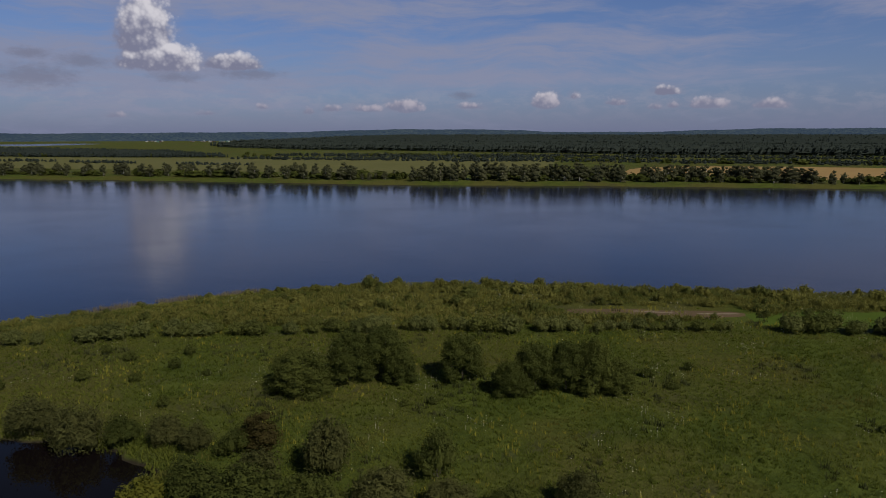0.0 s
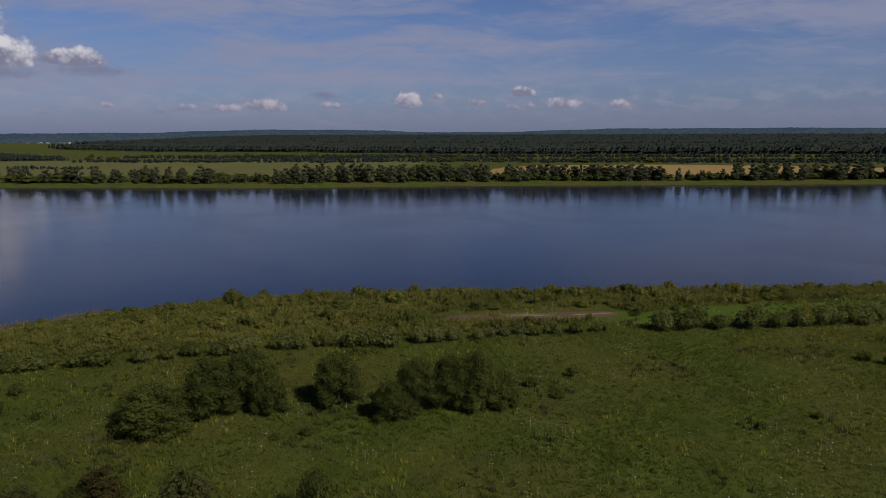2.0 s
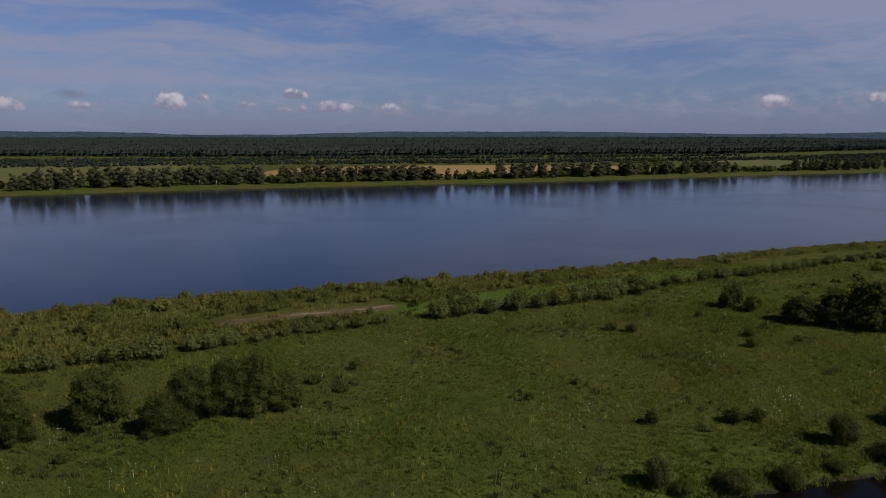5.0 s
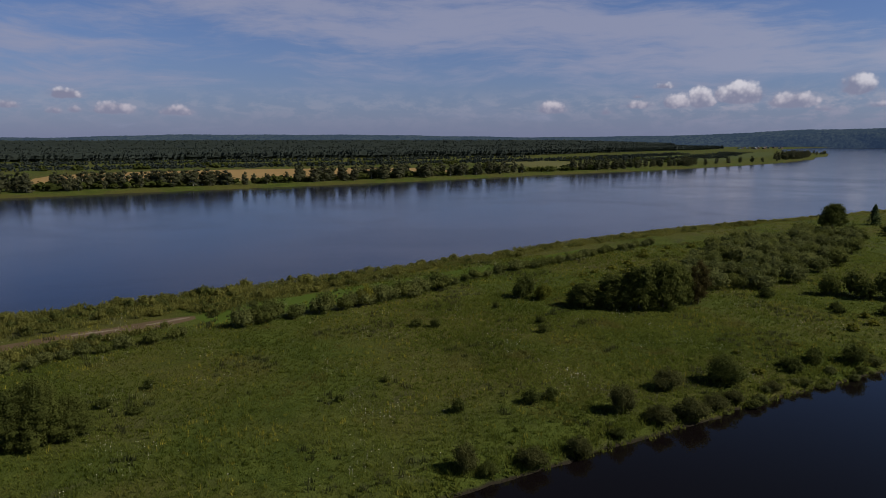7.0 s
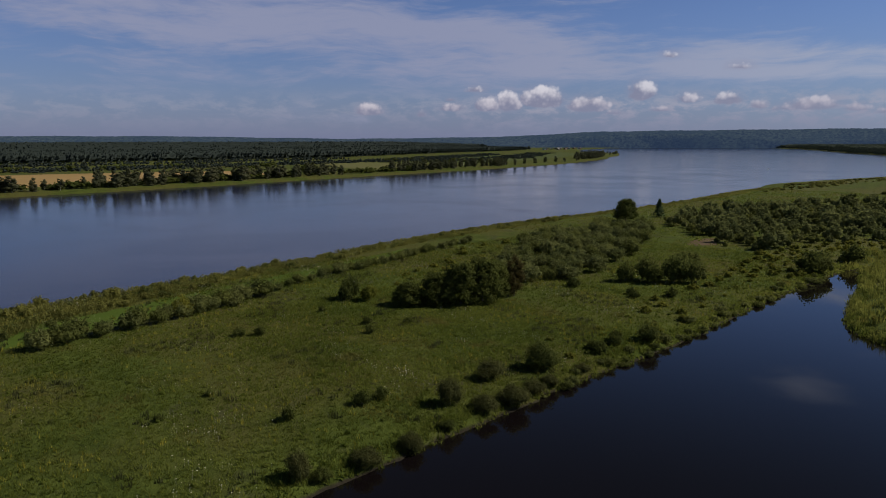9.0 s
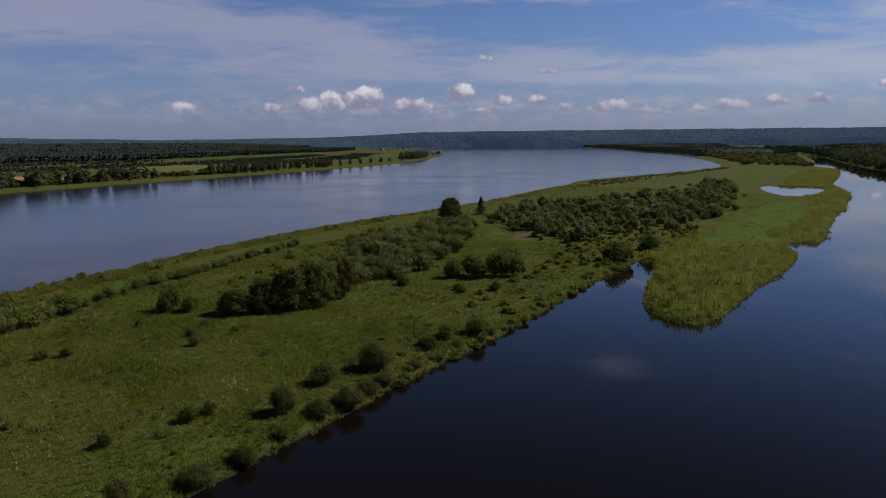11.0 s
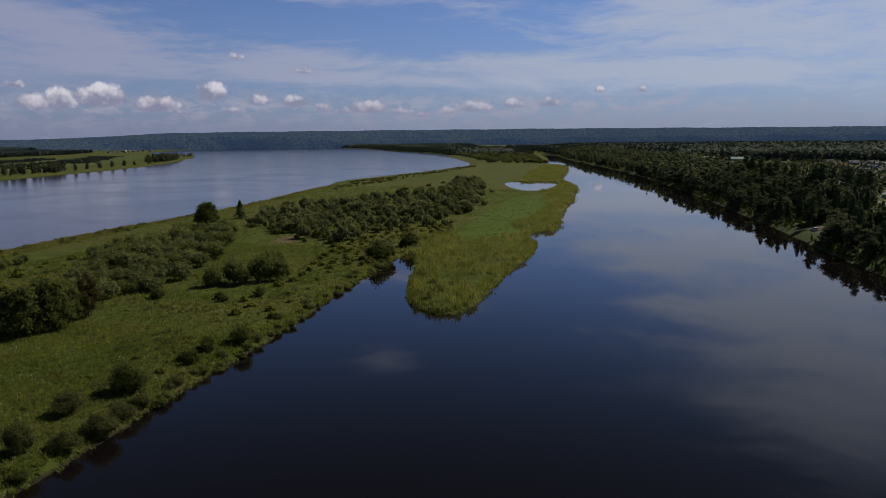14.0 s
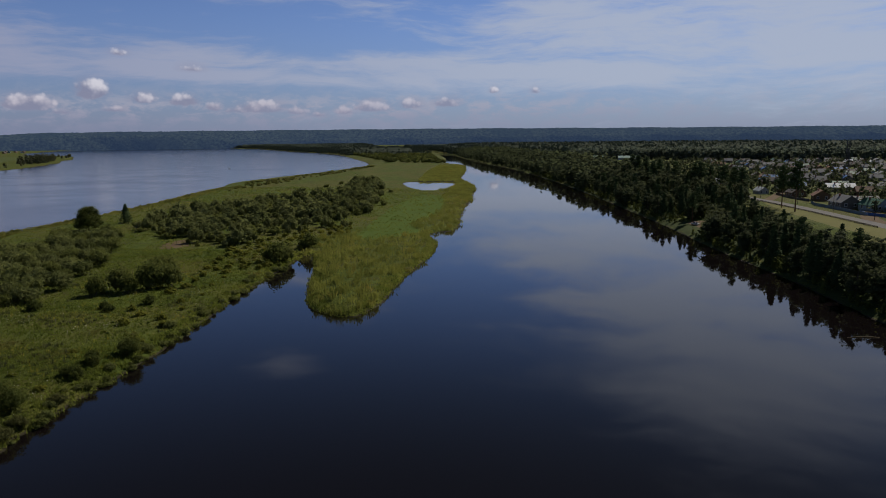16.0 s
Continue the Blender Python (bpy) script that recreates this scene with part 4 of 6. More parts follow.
# The broken hedge of willows along the swale.
for k in range(112):
    t = k / 111
    x = -150 + 350 * t
    y = float(np.interp(x, [-150, -105, -61, -32, -8, 15, 40, 67, 88, 118, 163, 182, 200], [80, 110, 130, 140, 149, 157, 162.5, 167, 179, 190, 204, 210, 216]))
    if pick.random() < 0.10 + 0.25 * (12 < x < 26):
        continue
    h = pick.uniform(1.9, 3.2) if -16 < x < 20 else pick.uniform(2.6, 4.4) if x < 20 else pick.uniform(3.2, 5.6) if x < 85 else pick.uniform(2.4, 3.6)
    put(pick.choice(BUSH_GREY + BUSH_MID + BUSH_GREY), x + pick.uniform(-1.5, 1.5), y + pick.uniform(0, 3.0), h, h * pick.uniform(1.25, 1.7), 5, 7, pick, "willow hedge", "rounded grey-green willow bush in a hedge")
put(BUSH_YELLOW[0], 60, 168, 5.4, 5.6, 5, 7, pick, "willow hedge", "yellow-green bush in a willow hedge")
FIR = kinds(lambda s: fir(s, 11, 6.5, 17, 46, 0.55), "conifer", "dark green conifer", "tree", BARK, NEEDLE, (61, 62))
put(FIR[0], 346, 220, 10.7, 7.0, 11, 6.5, pick, "lone trees", "small dark conifer near the river bank")


def repeated(verts, faces, x, y, z, sx, sz, turn):
    """Many turned and scaled copies of a small shape, as one pair of arrays."""
    c, s = np.cos(turn)[:, None], np.sin(turn)[:, None]
    vx, vy, vz = verts[:, 0][None], verts[:, 1][None], verts[:, 2][None]
    px, py = (vx * c - vy * s) * sx[:, None] + x[:, None], (vx * s + vy * c) * sx[:, None] + y[:, None]
    pz = vz * sz[:, None] + z[:, None]
    out = np.stack([px, py, pz], 2).reshape(-1, 3)
    return out, (faces[None] + (np.arange(len(x)) * len(verts))[:, None, None]).reshape(-1, faces.shape[1])


def stuff(name, pieces, mat, label, category, smooth=False):
    v, f = joined(pieces)
    return tagged(new(name, mesh_from(name, v, f, [mat], smooth)), label, category, kind="stuff")


def tuft(rng, blades, width, spread, lean):
    verts, faces = [], []
    for k in range(blades):
        a = rng.uniform(0, 6.283)
        bx, by = rng.normal(0, spread), rng.normal(0, spread)
        d = rng.uniform(0.3, 1.0) * lean
        w = width * rng.uniform(0.6, 1.3)
        h = rng.uniform(0.6, 1.0)
        ca, sa = math.cos(a), math.sin(a)
        verts += [(bx - sa * w, by + ca * w, -0.05), (bx + sa * w, by - ca * w, -0.05), (bx + ca * d, by + sa * d, h)]
        faces.append((3 * k, 3 * k + 1, 3 * k + 2))
    return np.array(verts), np.array(faces)


rng = np.random.default_rng(77)


def island_depth(x, y):
    return np.minimum(inside(ISLAND_RING, x, y), -inside(LAGOON_RING, x, y))


def meadow_grass():
    """Tufts over the meadow, thinner with distance from its near side."""
    pieces = []
    for n, box, height, width in ((68000, (-130, 62, 130, 165), 0.62, 0.075), (36000, (60, 75, 260, 215), 0.70, 0.12), (11000, (240, 60, 620, 300), 0.8, 0.30)):
        x, y = rng.uniform(box[0], box[2], n), rng.uniform(box[1], box[3], n)
        keep = island_depth(x, y) > 1.2
        x, y = x[keep], y[keep]
        z = on_ground(x, y)
        lush = 0.75 + 0.5 * waves(x, y, 24, 31) + 0.25 * waves(x, y, 7, 32)
        for q in range(4):
            t = tuft(rng, 4, width, width * 2.2, 0.55)
            sel = np.arange(len(x)) % 4 == q
            sz = height * np.clip(lush[sel], 0.3, 1.5) * rng.uniform(0.6, 1.3, sel.sum())
            pieces.append(repeated(*t, x[sel], y[sel], z[sel], np.ones(sel.sum()), sz, rng.uniform(0, 6.283, sel.sum())))
    stuff("meadow_grass", pieces, GRASS, "knee-high green meadow grass", "grass")


def weeds_and_flowers():
    n = 9000
    x, y = rng.uniform(-125, 210, n), rng.uniform(66, 215, n)
    patch = waves(x, y, 40, 41) + 0.6 * waves(x, y, 14, 42)
    keep = (island_depth(x, y) > 2) & (patch > 0.32)
    x, y = x[keep], y[keep]
    t = tuft(rng, 9, 0.11, 0.28, 0.4)
    stuff("tall_weeds", [repeated(*t, x, y, on_ground(x, y), rng.uniform(0.8, 1.5, len(x)), rng.uniform(0.6, 1.2, len(x)), rng.uniform(0, 6.283, len(x)))],
          WEED, "patches of tall dark weeds in the meadow", "weeds")
    n = 2600
    x, y = rng.uniform(-125, 230, n), rng.uniform(66, 215, n)
    keep = (island_depth(x, y) > 2) & (waves(x, y, 26, 45) + 0.5 * waves(x, y, 8, 46) + rng.uniform(-0.5, 0.5, n) > 0.1)
    x, y = x[keep], y[keep]
    stuff("meadow_herbs", [repeated(*clump_shape(95, 22, 0.2, 1.4), x, y, on_ground(x, y) - 0.1, rng.uniform(0.5, 1.3, len(x)), rng.uniform(0.3, 0.75, len(x)), rng.uniform(0, 6.283, len(x)))],
          GRASS, "leafy green herbs scattered in the meadow", "herbs")
    n = 15000
    x, y = rng.uniform(-125, 210, n), rng.uniform(62, 212, n)
    keep = (island_depth(x, y) > 1.5) & (waves(x, y, 34, 55) + 0.6 * waves(x, y, 8, 56) + rng.uniform(-0.5, 0.5, n) > 0.30)
    x, y = x[keep], y[keep]
    stuff("yellow_herbs", [repeated(*tuft(rng, 5, 0.05, 0.16, 0.2), x, y, on_ground(x, y), rng.uniform(0.7, 1.4, len(x)), rng.uniform(0.6, 1.15, len(x)), rng.uniform(0, 6.283, len(x)))],
          HERB, "tall yellow-green herbs scattered in the meadow", "herbs")
    n = 40000
    x, y = rng.uniform(-120, 210, n), rng.uniform(66, 212, n)
    patch = waves(x, y, 30, 51) + 0.8 * waves(x, y, 9, 52)
    keep = (island_depth(x, y) > 3) & (patch + rng.uniform(-0.45, 0.45, n) > 0.62) & (x > -110)
    x, y = x[keep], y[keep]
    head = (BALL * (0.075, 0.075, 0.03) + (0, 0, 1.0))
    stalk = np.array([(-0.01, 0, 0), (0.01, 0, 0), (0, 0, 1.0)])
    v, f = joined([(head, BALL_FACES), (stalk, np.array([(0, 1, 2)]))])
    stuff("white_flowers", [repeated(v, f, x, y, on_ground(x, y), rng.uniform(0.6, 1.3, len(x)), rng.uniform(0.55, 0.95, len(x)), rng.uniform(0, 6.283, len(x)))],
          FLOWER, "scattered white umbel flowers in the meadow", "flowers")


def clump_shape(seed, leaves, size, long=2.2):
    """A low willow sprout: narrow leaves over a rounded heap one metre across and high."""
    r = np.random.default_rng(seed)
    way = r.normal(0, 1, (leaves, 3))
    way[:, 2] = np.abs(way[:, 2])
    way /= np.linalg.norm(way, axis=1, keepdims=True)
    at = way * (0.5, 0.5, 0.72) * r.uniform(0.75, 1.12, (leaves, 1)) + (0, 0, 0.12)
    up = way + (0, 0, 0.2)
    heart = BALL * (0.42, 0.42, 0.42) + (0, 0, 0.36)
    return joined([leaf_quads(at, up, size, r, long), (heart, BALL_FACES)])


def sprout_shape(seed, leaves):
    """A tuft of upright willow shoots, one metre across and high."""
    r = np.random.default_rng(seed)
    a, d = r.uniform(0, 6.283, leaves), np.sqrt(r.uniform(0, 0.27, leaves))
    foot = np.stack([np.cos(a) * d, np.sin(a) * d, r.uniform(0.0, 0.55, leaves)], 1)
    tip = foot * (1.25, 1.25, 1) + np.stack([r.normal(0, 0.06, leaves), r.normal(0, 0.06, leaves), r.uniform(0.35, 0.55, leaves)], 1)
    turn = r.uniform(0, 6.283, leaves)
    side = np.stack([np.cos(turn), np.sin(turn), r.normal(0, 0.3, leaves)], 1) * r.uniform(0.035, 0.075, (leaves, 1))
    mid = (foot + tip) / 2 + np.cross(tip - foot, side) * 1.2
    verts = np.stack([foot, mid + side, tip, mid - side], 1).reshape(-1, 3)
    i = np.arange(leaves)[:, None] * 4
    return verts, np.concatenate([i + [0, 1, 2], i + [0, 2, 3]])


def river_thicket():
    """The belt of young willows and tall herbs between the swale and the river."""
    n = 72000
    x, y = rng.uniform(-175, 620, n), rng.uniform(80, 330, n)
    shore = inside(ISLAND_RING, x, y)
    river_side = y > np.interp(x, [-175, -120, -61, -8, 15, 40, 88, 118, 182, 300, 440, 620], [70, 112, 138, 154, 168, 183, 202, 210, 228, 246, 256, 284])
    sand = inside(rounded([(-26, 160), (-8, 162), (12, 168), (20, 171), (20, 177), (8, 177), (-10, 172), (-26, 168)]), x, y) > -1.5
    keep = (shore > 0.6) & river_side & ~sand & (rng.random(n) < np.interp(x, [-175, 200, 620], [1, 0.85, 0.4]))
    x, y, shore = x[keep], y[keep], shore[keep]
    z = on_ground(x, y)
    tall = 1.6 + 0.55 * np.clip(waves(x, y, 18, 61) + 0.5 * waves(x, y, 6, 62), -0.9, 1.2) + 0.5 * np.clip(1 - x / 100, 0, 1) - 1.25 * np.clip((-85 - x) / 15, 0, 1) * np.clip(1.6 - shore / 14, 0, 1)
    tall = tall * np.clip(0.80 + 0.45 * waves(x, y, 7, 63) + 0.35 * waves(x, y, 3.5, 64), 0.45, 1.4)
    pieces = []
    for q in range(3):
        sel = np.arange(len(x)) % 3 == q
        k = sel.sum()
        pieces.append(repeated(*sprout_shape(70 + q, 18), x[sel], y[sel], z[sel] - 0.1, rng.uniform(2.0, 3.6, k), tall[sel] * rng.uniform(0.65, 1.08, k), rng.uniform(0, 6.283, k)))
    stuff("willow_thicket", pieces, LEAF_WILLOW, "olive-green thicket of young willows along the river", "bushes")
    some = rng.random(len(x)) < np.interp(x, [-175, 60, 250, 620], [0.15, 0.14, 0.07, 0.03])
    bx, by, bt = x[some], y[some], tall[some]
    for q in range(3):
        sel = np.arange(len(bx)) % 3 == q
        k = sel.sum()
        h = np.maximum(bt[sel], 1.3) * rng.uniform(0.9, 1.55, k)
        stuff(("willow_bushes", "sallow_bushes", "sprouting_willows")[q], [repeated(*scaled_shrub(75 + q, 200, 0.065, 2.2), bx[sel], by[sel], on_ground(bx[sel], by[sel]) - 0.15, h * rng.uniform(1.1, 1.9, k), h, rng.uniform(0, 6.283, k))],
              (LEAF_WILLOW, LEAF_MID, LEAF_WILLOW)[q], ("olive", "mid-green", "yellowish olive")[q] + " willow bushes in the river thicket", "bushes")
    # pale dry reeds standing in the shallows
    n = 3600
    x, y = rng.uniform(-142, -104, n), rng.uniform(126, 168, n)
    keep = (np.abs(inside(ISLAND_RING, x, y) + 4.5) < 3.2) & (waves(x, y, 13, 68) > -0.15)
    x, y = x[keep], y[keep]
    t = tuft(rng, 7, 0.06, 0.35, 0.25)
    stuff("dry_reeds", [repeated(*t, x, y, np.clip(on_ground(x, y), -0.25, 0.3) - 0.1, rng.uniform(0.8, 1.4, len(x)), rng.uniform(1.1, 1.9, len(x)), rng.uniform(0, 6.283, len(x)))],
          RUSH, "pale dry reeds in the shallows", "reeds")


def spit_reeds():
    """The reed bed that covers the low spit in the channel."""
    n = 26000
    x, y = rng.uniform(160, 1150, n), rng.uniform(36, 190, n)
    x = 160 + (x - 160) ** 1.35 / 990 ** 0.35
    shore = island_depth(x, y)
    low = y < np.interp(x, [160, 225, 262, 300, 345, 430, 560, 700, 900, 1150], [70, 82, 92, 100, 80, 75, 76, 125, 150, 170])
    bare = inside(rounded(SPIT_GRASS), x, y) > 1
    keep = (shore > 0.1) & low & ~bare
    x, y = x[keep], y[keep]
    z, far = on_ground(x, y), np.clip((x - 160) / 500, 0, 1.6)
    pieces = []
    for q in range(3):
        sel = np.arange(len(x)) % 3 == q
        k = sel.sum()
        t = tuft(rng, 10, 0.055, 0.42, 0.42)
        pieces.append(repeated(*t, x[sel], y[sel], z[sel] - 0.1, (1 + 1.5 * far[sel]) * rng.uniform(0.8, 1.3, k), rng.uniform(1.8, 2.9, k) * (1 + 0.22 * waves(x[sel], y[sel], 10, 66) + 0.15 * waves(x[sel], y[sel], 4, 67)), rng.uniform(0, 6.283, k)))
    x, y = x[::9], y[::9]
    pieces.append(repeated(*sprout_shape(90, 34), x, y, on_ground(x, y) - 0.1, rng.uniform(1.5, 3.2, len(x)) * (1 + 0.5 * np.clip((x - 160) / 500, 0, 1.6)), rng.uniform(1.9, 3.1, len(x)), rng.uniform(0, 6.283, len(x))))
    stuff("reed_bed", pieces, REED, "yellow-green reed bed on a low spit", "reeds")


def bushes(name, rings, low, high, wide, shape, mat, label):
    """Bushes past counting, as one object: rings of (ring, count, gap)."""
    spots = np.array([p for ring, count, gap in rings for p in within(ring, count, gap, pick)])
    x, y = spots.T
    pieces = []
    for q in range(3):
        sel = np.arange(len(x)) % 3 == q
        h = rng.uniform(low, high, sel.sum())
        pieces.append(repeated(*shape(q), x[sel], y[sel], on_ground(x[sel], y[sel]) - 0.15, h * rng.uniform(*wide, sel.sum()), h, rng.uniform(0, 6.283, sel.sum())))
    stuff(name, pieces, mat, label, "bushes")


def scaled_shrub(seed, leaves, size, long=1.0):
    v, f = shrub(seed, 1.0, 1.0, leaves, size, 7, long, 0.72)[1]
    return v, f


def bank_sedge():
    """Tall sedge and herbs that hang over the channel's edge."""
    n = 60000
    x, y = rng.uniform(-130, 330, n), rng.uniform(36, 105, n)
    depth = inside(ISLAND_RING, x, y)
    keep = (depth > -0.5) & (depth < 3.6)
    x, y = x[keep], y[keep]
    pieces = []
    for q in range(3):
        sel = np.arange(len(x)) % 3 == q
        k = sel.sum()
        pieces.append(repeated(*tuft(rng, 6, 0.10, 0.30, 0.7), x[sel], y[sel], np.maximum(on_ground(x[sel], y[sel]), 0.0) - 0.1, rng.uniform(0.8, 1.5, k), rng.uniform(0.5, 1.25, k), rng.uniform(0, 6.283, k)))
    stuff("bank_sedge", pieces, GRASS, "tall sedge hanging over the channel bank", "grass")


bank_sedge()
bushes("island_thicket", [(THICKET_EAST, 330, 5.0)], 2.8, 8.4, (0.9, 1.6), lambda q: scaled_shrub(210 + q, 230, 0.10), LEAF_THICKET, "dense dark green willow thicket on the island")
bushes("island_thicket_pale", [(THICKET_EAST, 130, 7.5), ([(300, 120), (440, 100), (600, 130), (760, 180), (640, 200), (480, 220), (330, 215), (250, 150)], 90, 9)], 2.0, 5.0, (1.3, 2.0), lambda q: scaled_shrub(215 + q, 190, 0.10), LEAF_MID, "mid-green willow bushes in the island thicket")
bushes("meadow_shrubs", [([(222, 93), (262, 95), (330, 90), (350, 97), (300, 116), (262, 122), (215, 110)], 110, 4.5), ([(90, 84), (150, 86), (225, 95), (215, 112), (160, 104), (110, 96)], 24, 7), ([(130, 150), (210, 205), (190, 206), (120, 168)], 26, 7)],
       0.7, 2.2, (1.5, 2.6), lambda q: scaled_shrub(250 + q, 110, 0.14), LEAF_YELLOW, "low yellow-green shrubs scattered over the meadow")
bushes("shore_bushes", [([(560, 270), (700, 300), (940, 285), (1130, 275), (1130, 262), (900, 262), (640, 262)], 150, 5)], 1.2, 3.0, (1.6, 2.6), lambda q: scaled_shrub(220 + q, 80, 0.17), LEAF_WILLOW, "low green bushes near the river shore")
bushes("far_island_bushes", [([(1250, 175), (1500, 225), (1900, 300), (1950, 540), (1650, 420), (1400, 330), (1300, 290)], 260, 9)], 5, 10, (1.2, 1.9), lambda q: scaled_shrub(230 + q, 70, 0.19), LEAF_MID, "dark green bushes on the far island end")
bushes("field_bushes", [([(-340, 590), (-240, 600), (-240, 640), (-330, 640)], 14, 7), ([(-1500, 900), (-700, 1090), (-720, 1250), (-1500, 1150)], 70, 7), ([(-200, 1050), (500, 1120), (500, 1200), (-200, 1180)], 60, 7),
                        ([(450, 800), (560, 860), (580, 1150), (440, 1050)], 22, 7), ([(-1000, 450), (-661, 548), (-376, 590), (-100, 640), (160, 682), (470, 762), (640, 790), (640, 800), (470, 776), (160, 696), (-376, 604), (-661, 562), (-1000, 466)], 240, 4), ([(820, 900), (1000, 980), (1000, 1250), (820, 1200)], 20, 7), ([(-600, 1230), (-200, 1250), (-200, 1330), (-600, 1330)], 30, 7)],
       4, 9, (1.3, 2.6), lambda q: scaled_shrub(240 + q, 30, 0.24), LEAF_DARK, "dark green bushes in the far fields")
meadow_grass()
weeds_and_flowers()
river_thicket()
spit_reeds()

# ---- trees across the river ----
FAR_TREE = kinds(lambda s: broadleaf(s, 16, 9, 460, 0.76, 0.03, 12, 0.35, 0.84), "birch_tree", "tall broad-leaved tree on the far bank", "tree", BARK_BIRCH, LEAF_FAR, (101, 102, 103, 104))
shore_x = np.array([p[0] for p in FAR_SHORE[2:24]], float)
shore_y = np.array([p[1] for p in FAR_SHORE[2:24]], float)
# stretches of the far bank: from x, to x, trees, height, rows deep
FAR_ROWS = [(-1500, -700, 34, 13, 40), (-700, -420, 34, 13, 35), (-420, -290, 22, 14, 30), (-285, -258, 6, 8, 25), (-235, -48, 46, 16, 35), (-36, 108, 34, 15, 32), (112, 170, 4, 11, 15),
            (172, 330, 30, 16, 35), (330, 480, 24, 15, 45), (570, 900, 44, 14, 40), (930, 1250, 7, 11, 30), (1280, 1620, 34, 16, 50), (1700, 2000, 8, 10, 40)]
for a, b, count, tall, deep in FAR_ROWS:
    for k in range(count):
        x = a + (b - a) * (k + pick.random()) / count
        y = float(np.interp(x, shore_x, shore_y)) + 22 + deep * pick.random() ** 1.4
        h = tall * pick.uniform(0.82, 1.12)
        put(pick.choice(FAR_TREE), x, y, h, h * pick.uniform(0.62, 0.98), 16, 9, pick, "tree row on the far bank")
def forest_tree(seed):
    """A small forest tree: three ragged tiers."""
    r = np.random.default_rng(seed)
    rings, sides = [(0.10, 0.20), (0.45, 0.27), (0.80, 0.15)], 3
    v = [(math.cos(6.283 * s / sides + k) * w * r.uniform(0.75, 1.25), math.sin(6.283 * s / sides + k) * w * r.uniform(0.75, 1.25), z + r.uniform(-0.06, 0.06))
         for k, (z, w) in enumerate(rings) for s in range(sides)] + [(0, 0, 1.0)]
    f = []
    for k in range(2):
        for s in range(sides):
            i, j = k * sides + s, k * sides + (s + 1) % sides
            f += [(i, j, j + sides), (i, j + sides, i + sides)]
    f += [(6 + s, 6 + (s + 1) % sides, 9) for s in range(sides)]
    return np.array(v), np.array(f)


def canopy(ring, cell, top):
    """The closed roof of leaves between the tree tops, as triangles."""
    lo, hi = ring.min(0), ring.max(0)
    gx, gy = np.meshgrid(np.arange(lo[0], hi[0] + cell, cell), np.arange(lo[1], hi[1] + cell, cell))
    ny, nx = gx.shape
    x, y = gx.ravel() + rng.uniform(-0.4, 0.4, gx.size) * cell, gy.ravel() + rng.uniform(-0.4, 0.4, gx.size) * cell
    deep = inside(ring, x, y) + 25 * waves(x, y, 140, 81)
    z = on_ground(x, y)
    roof = z + top * rng.uniform(0.62, 0.95, x.size) * np.clip(deep / 60, 0.4, 1.0)
    i = (np.arange(ny - 1)[:, None] * nx + np.arange(nx - 1)[None]).ravel()
    faces = np.concatenate([np.stack([i, i + 1, i + nx + 1], 1), np.stack([i, i + nx + 1, i + nx], 1)])
    faces = faces[(deep[faces] > 16).all(1) & (z[faces] > 0.6).all(1)]
    used, back = np.unique(faces, return_inverse=True)
    return np.stack([x, y, roof], 1)[used], back.reshape(faces.shape)


def forest(name, ring, count, low, high, mat, label, cell=0.0):
    """Woodland as one object: many small uneven trees inside a ring, and where it is dense a closed roof of leaves."""
    ring = np.array(ring, float)
    lo, hi = ring.min(0), ring.max(0)
    x, y = rng.uniform(lo[0], hi[0], count * 6), rng.uniform(lo[1], hi[1], count * 6)
    deep = inside(ring, x, y) + 25 * waves(x, y, 140, 81)
    keep = (deep > 0) & (rng.random(len(x)) < (np.where(deep < 45, 1.0, 0.45) if cell else 1.0))
    x, y = x[keep][:count], y[keep][:count]
    z = on_ground(x, y)
    x, y, z = x[z > 0.4], y[z > 0.4], z[z > 0.4]
    pieces = [canopy(ring, cell, 0.5 * (low + high))] if cell else []
    for q in range(4):
        sel = np.arange(len(x)) % 4 == q
        k = sel.sum()
        h = rng.uniform(low, high, k) * (1 + 0.15 * waves(x[sel], y[sel], 220, 83))
        pieces.append(repeated(*forest_tree(120 + q), x[sel], y[sel], z[sel] - 0.3, h * rng.uniform(0.8, 1.35, k) * (1.0 if cell else 1.7), h, rng.uniform(0, 6.283, k)))
    stuff(name, pieces, mat, label, "forest")


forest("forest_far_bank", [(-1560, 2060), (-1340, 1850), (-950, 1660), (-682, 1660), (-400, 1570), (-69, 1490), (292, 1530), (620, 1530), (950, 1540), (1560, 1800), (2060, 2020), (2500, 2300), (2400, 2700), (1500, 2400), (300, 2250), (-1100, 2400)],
       8500, 13, 18, NEEDLE_HAZE, "dark mixed forest beyond the far fields", 13.0)
forest("forest_far_deep", [(-1900, 2600), (-1100, 2380), (300, 2230), (1500, 2380), (2700, 2780), (3100, 3250), (2500, 3700), (800, 4400), (-900, 4350), (-2000, 3900)], 4600, 15, 22, NEEDLE_HAZE, "deep dark forest on the plain", 26.0)
forest("hedge_strip_fields", [(-1500, 760), (-900, 810), (-560, 800), (-560, 815), (-900, 830), (-1500, 790)], 420, 3, 6, NEEDLE_HAZE, "dark hedge between hay fields")
forest("hedge_strip_middle", [(-720, 990), (-250, 1030), (-160, 1070), (420, 1070), (900, 1140), (1500, 1480), (1450, 1540), (850, 1240), (400, 1180), (-200, 1170), (-740, 1040)], 2300, 3, 7, NEEDLE_HAZE, "dark hedge and scrub beyond the grain field")
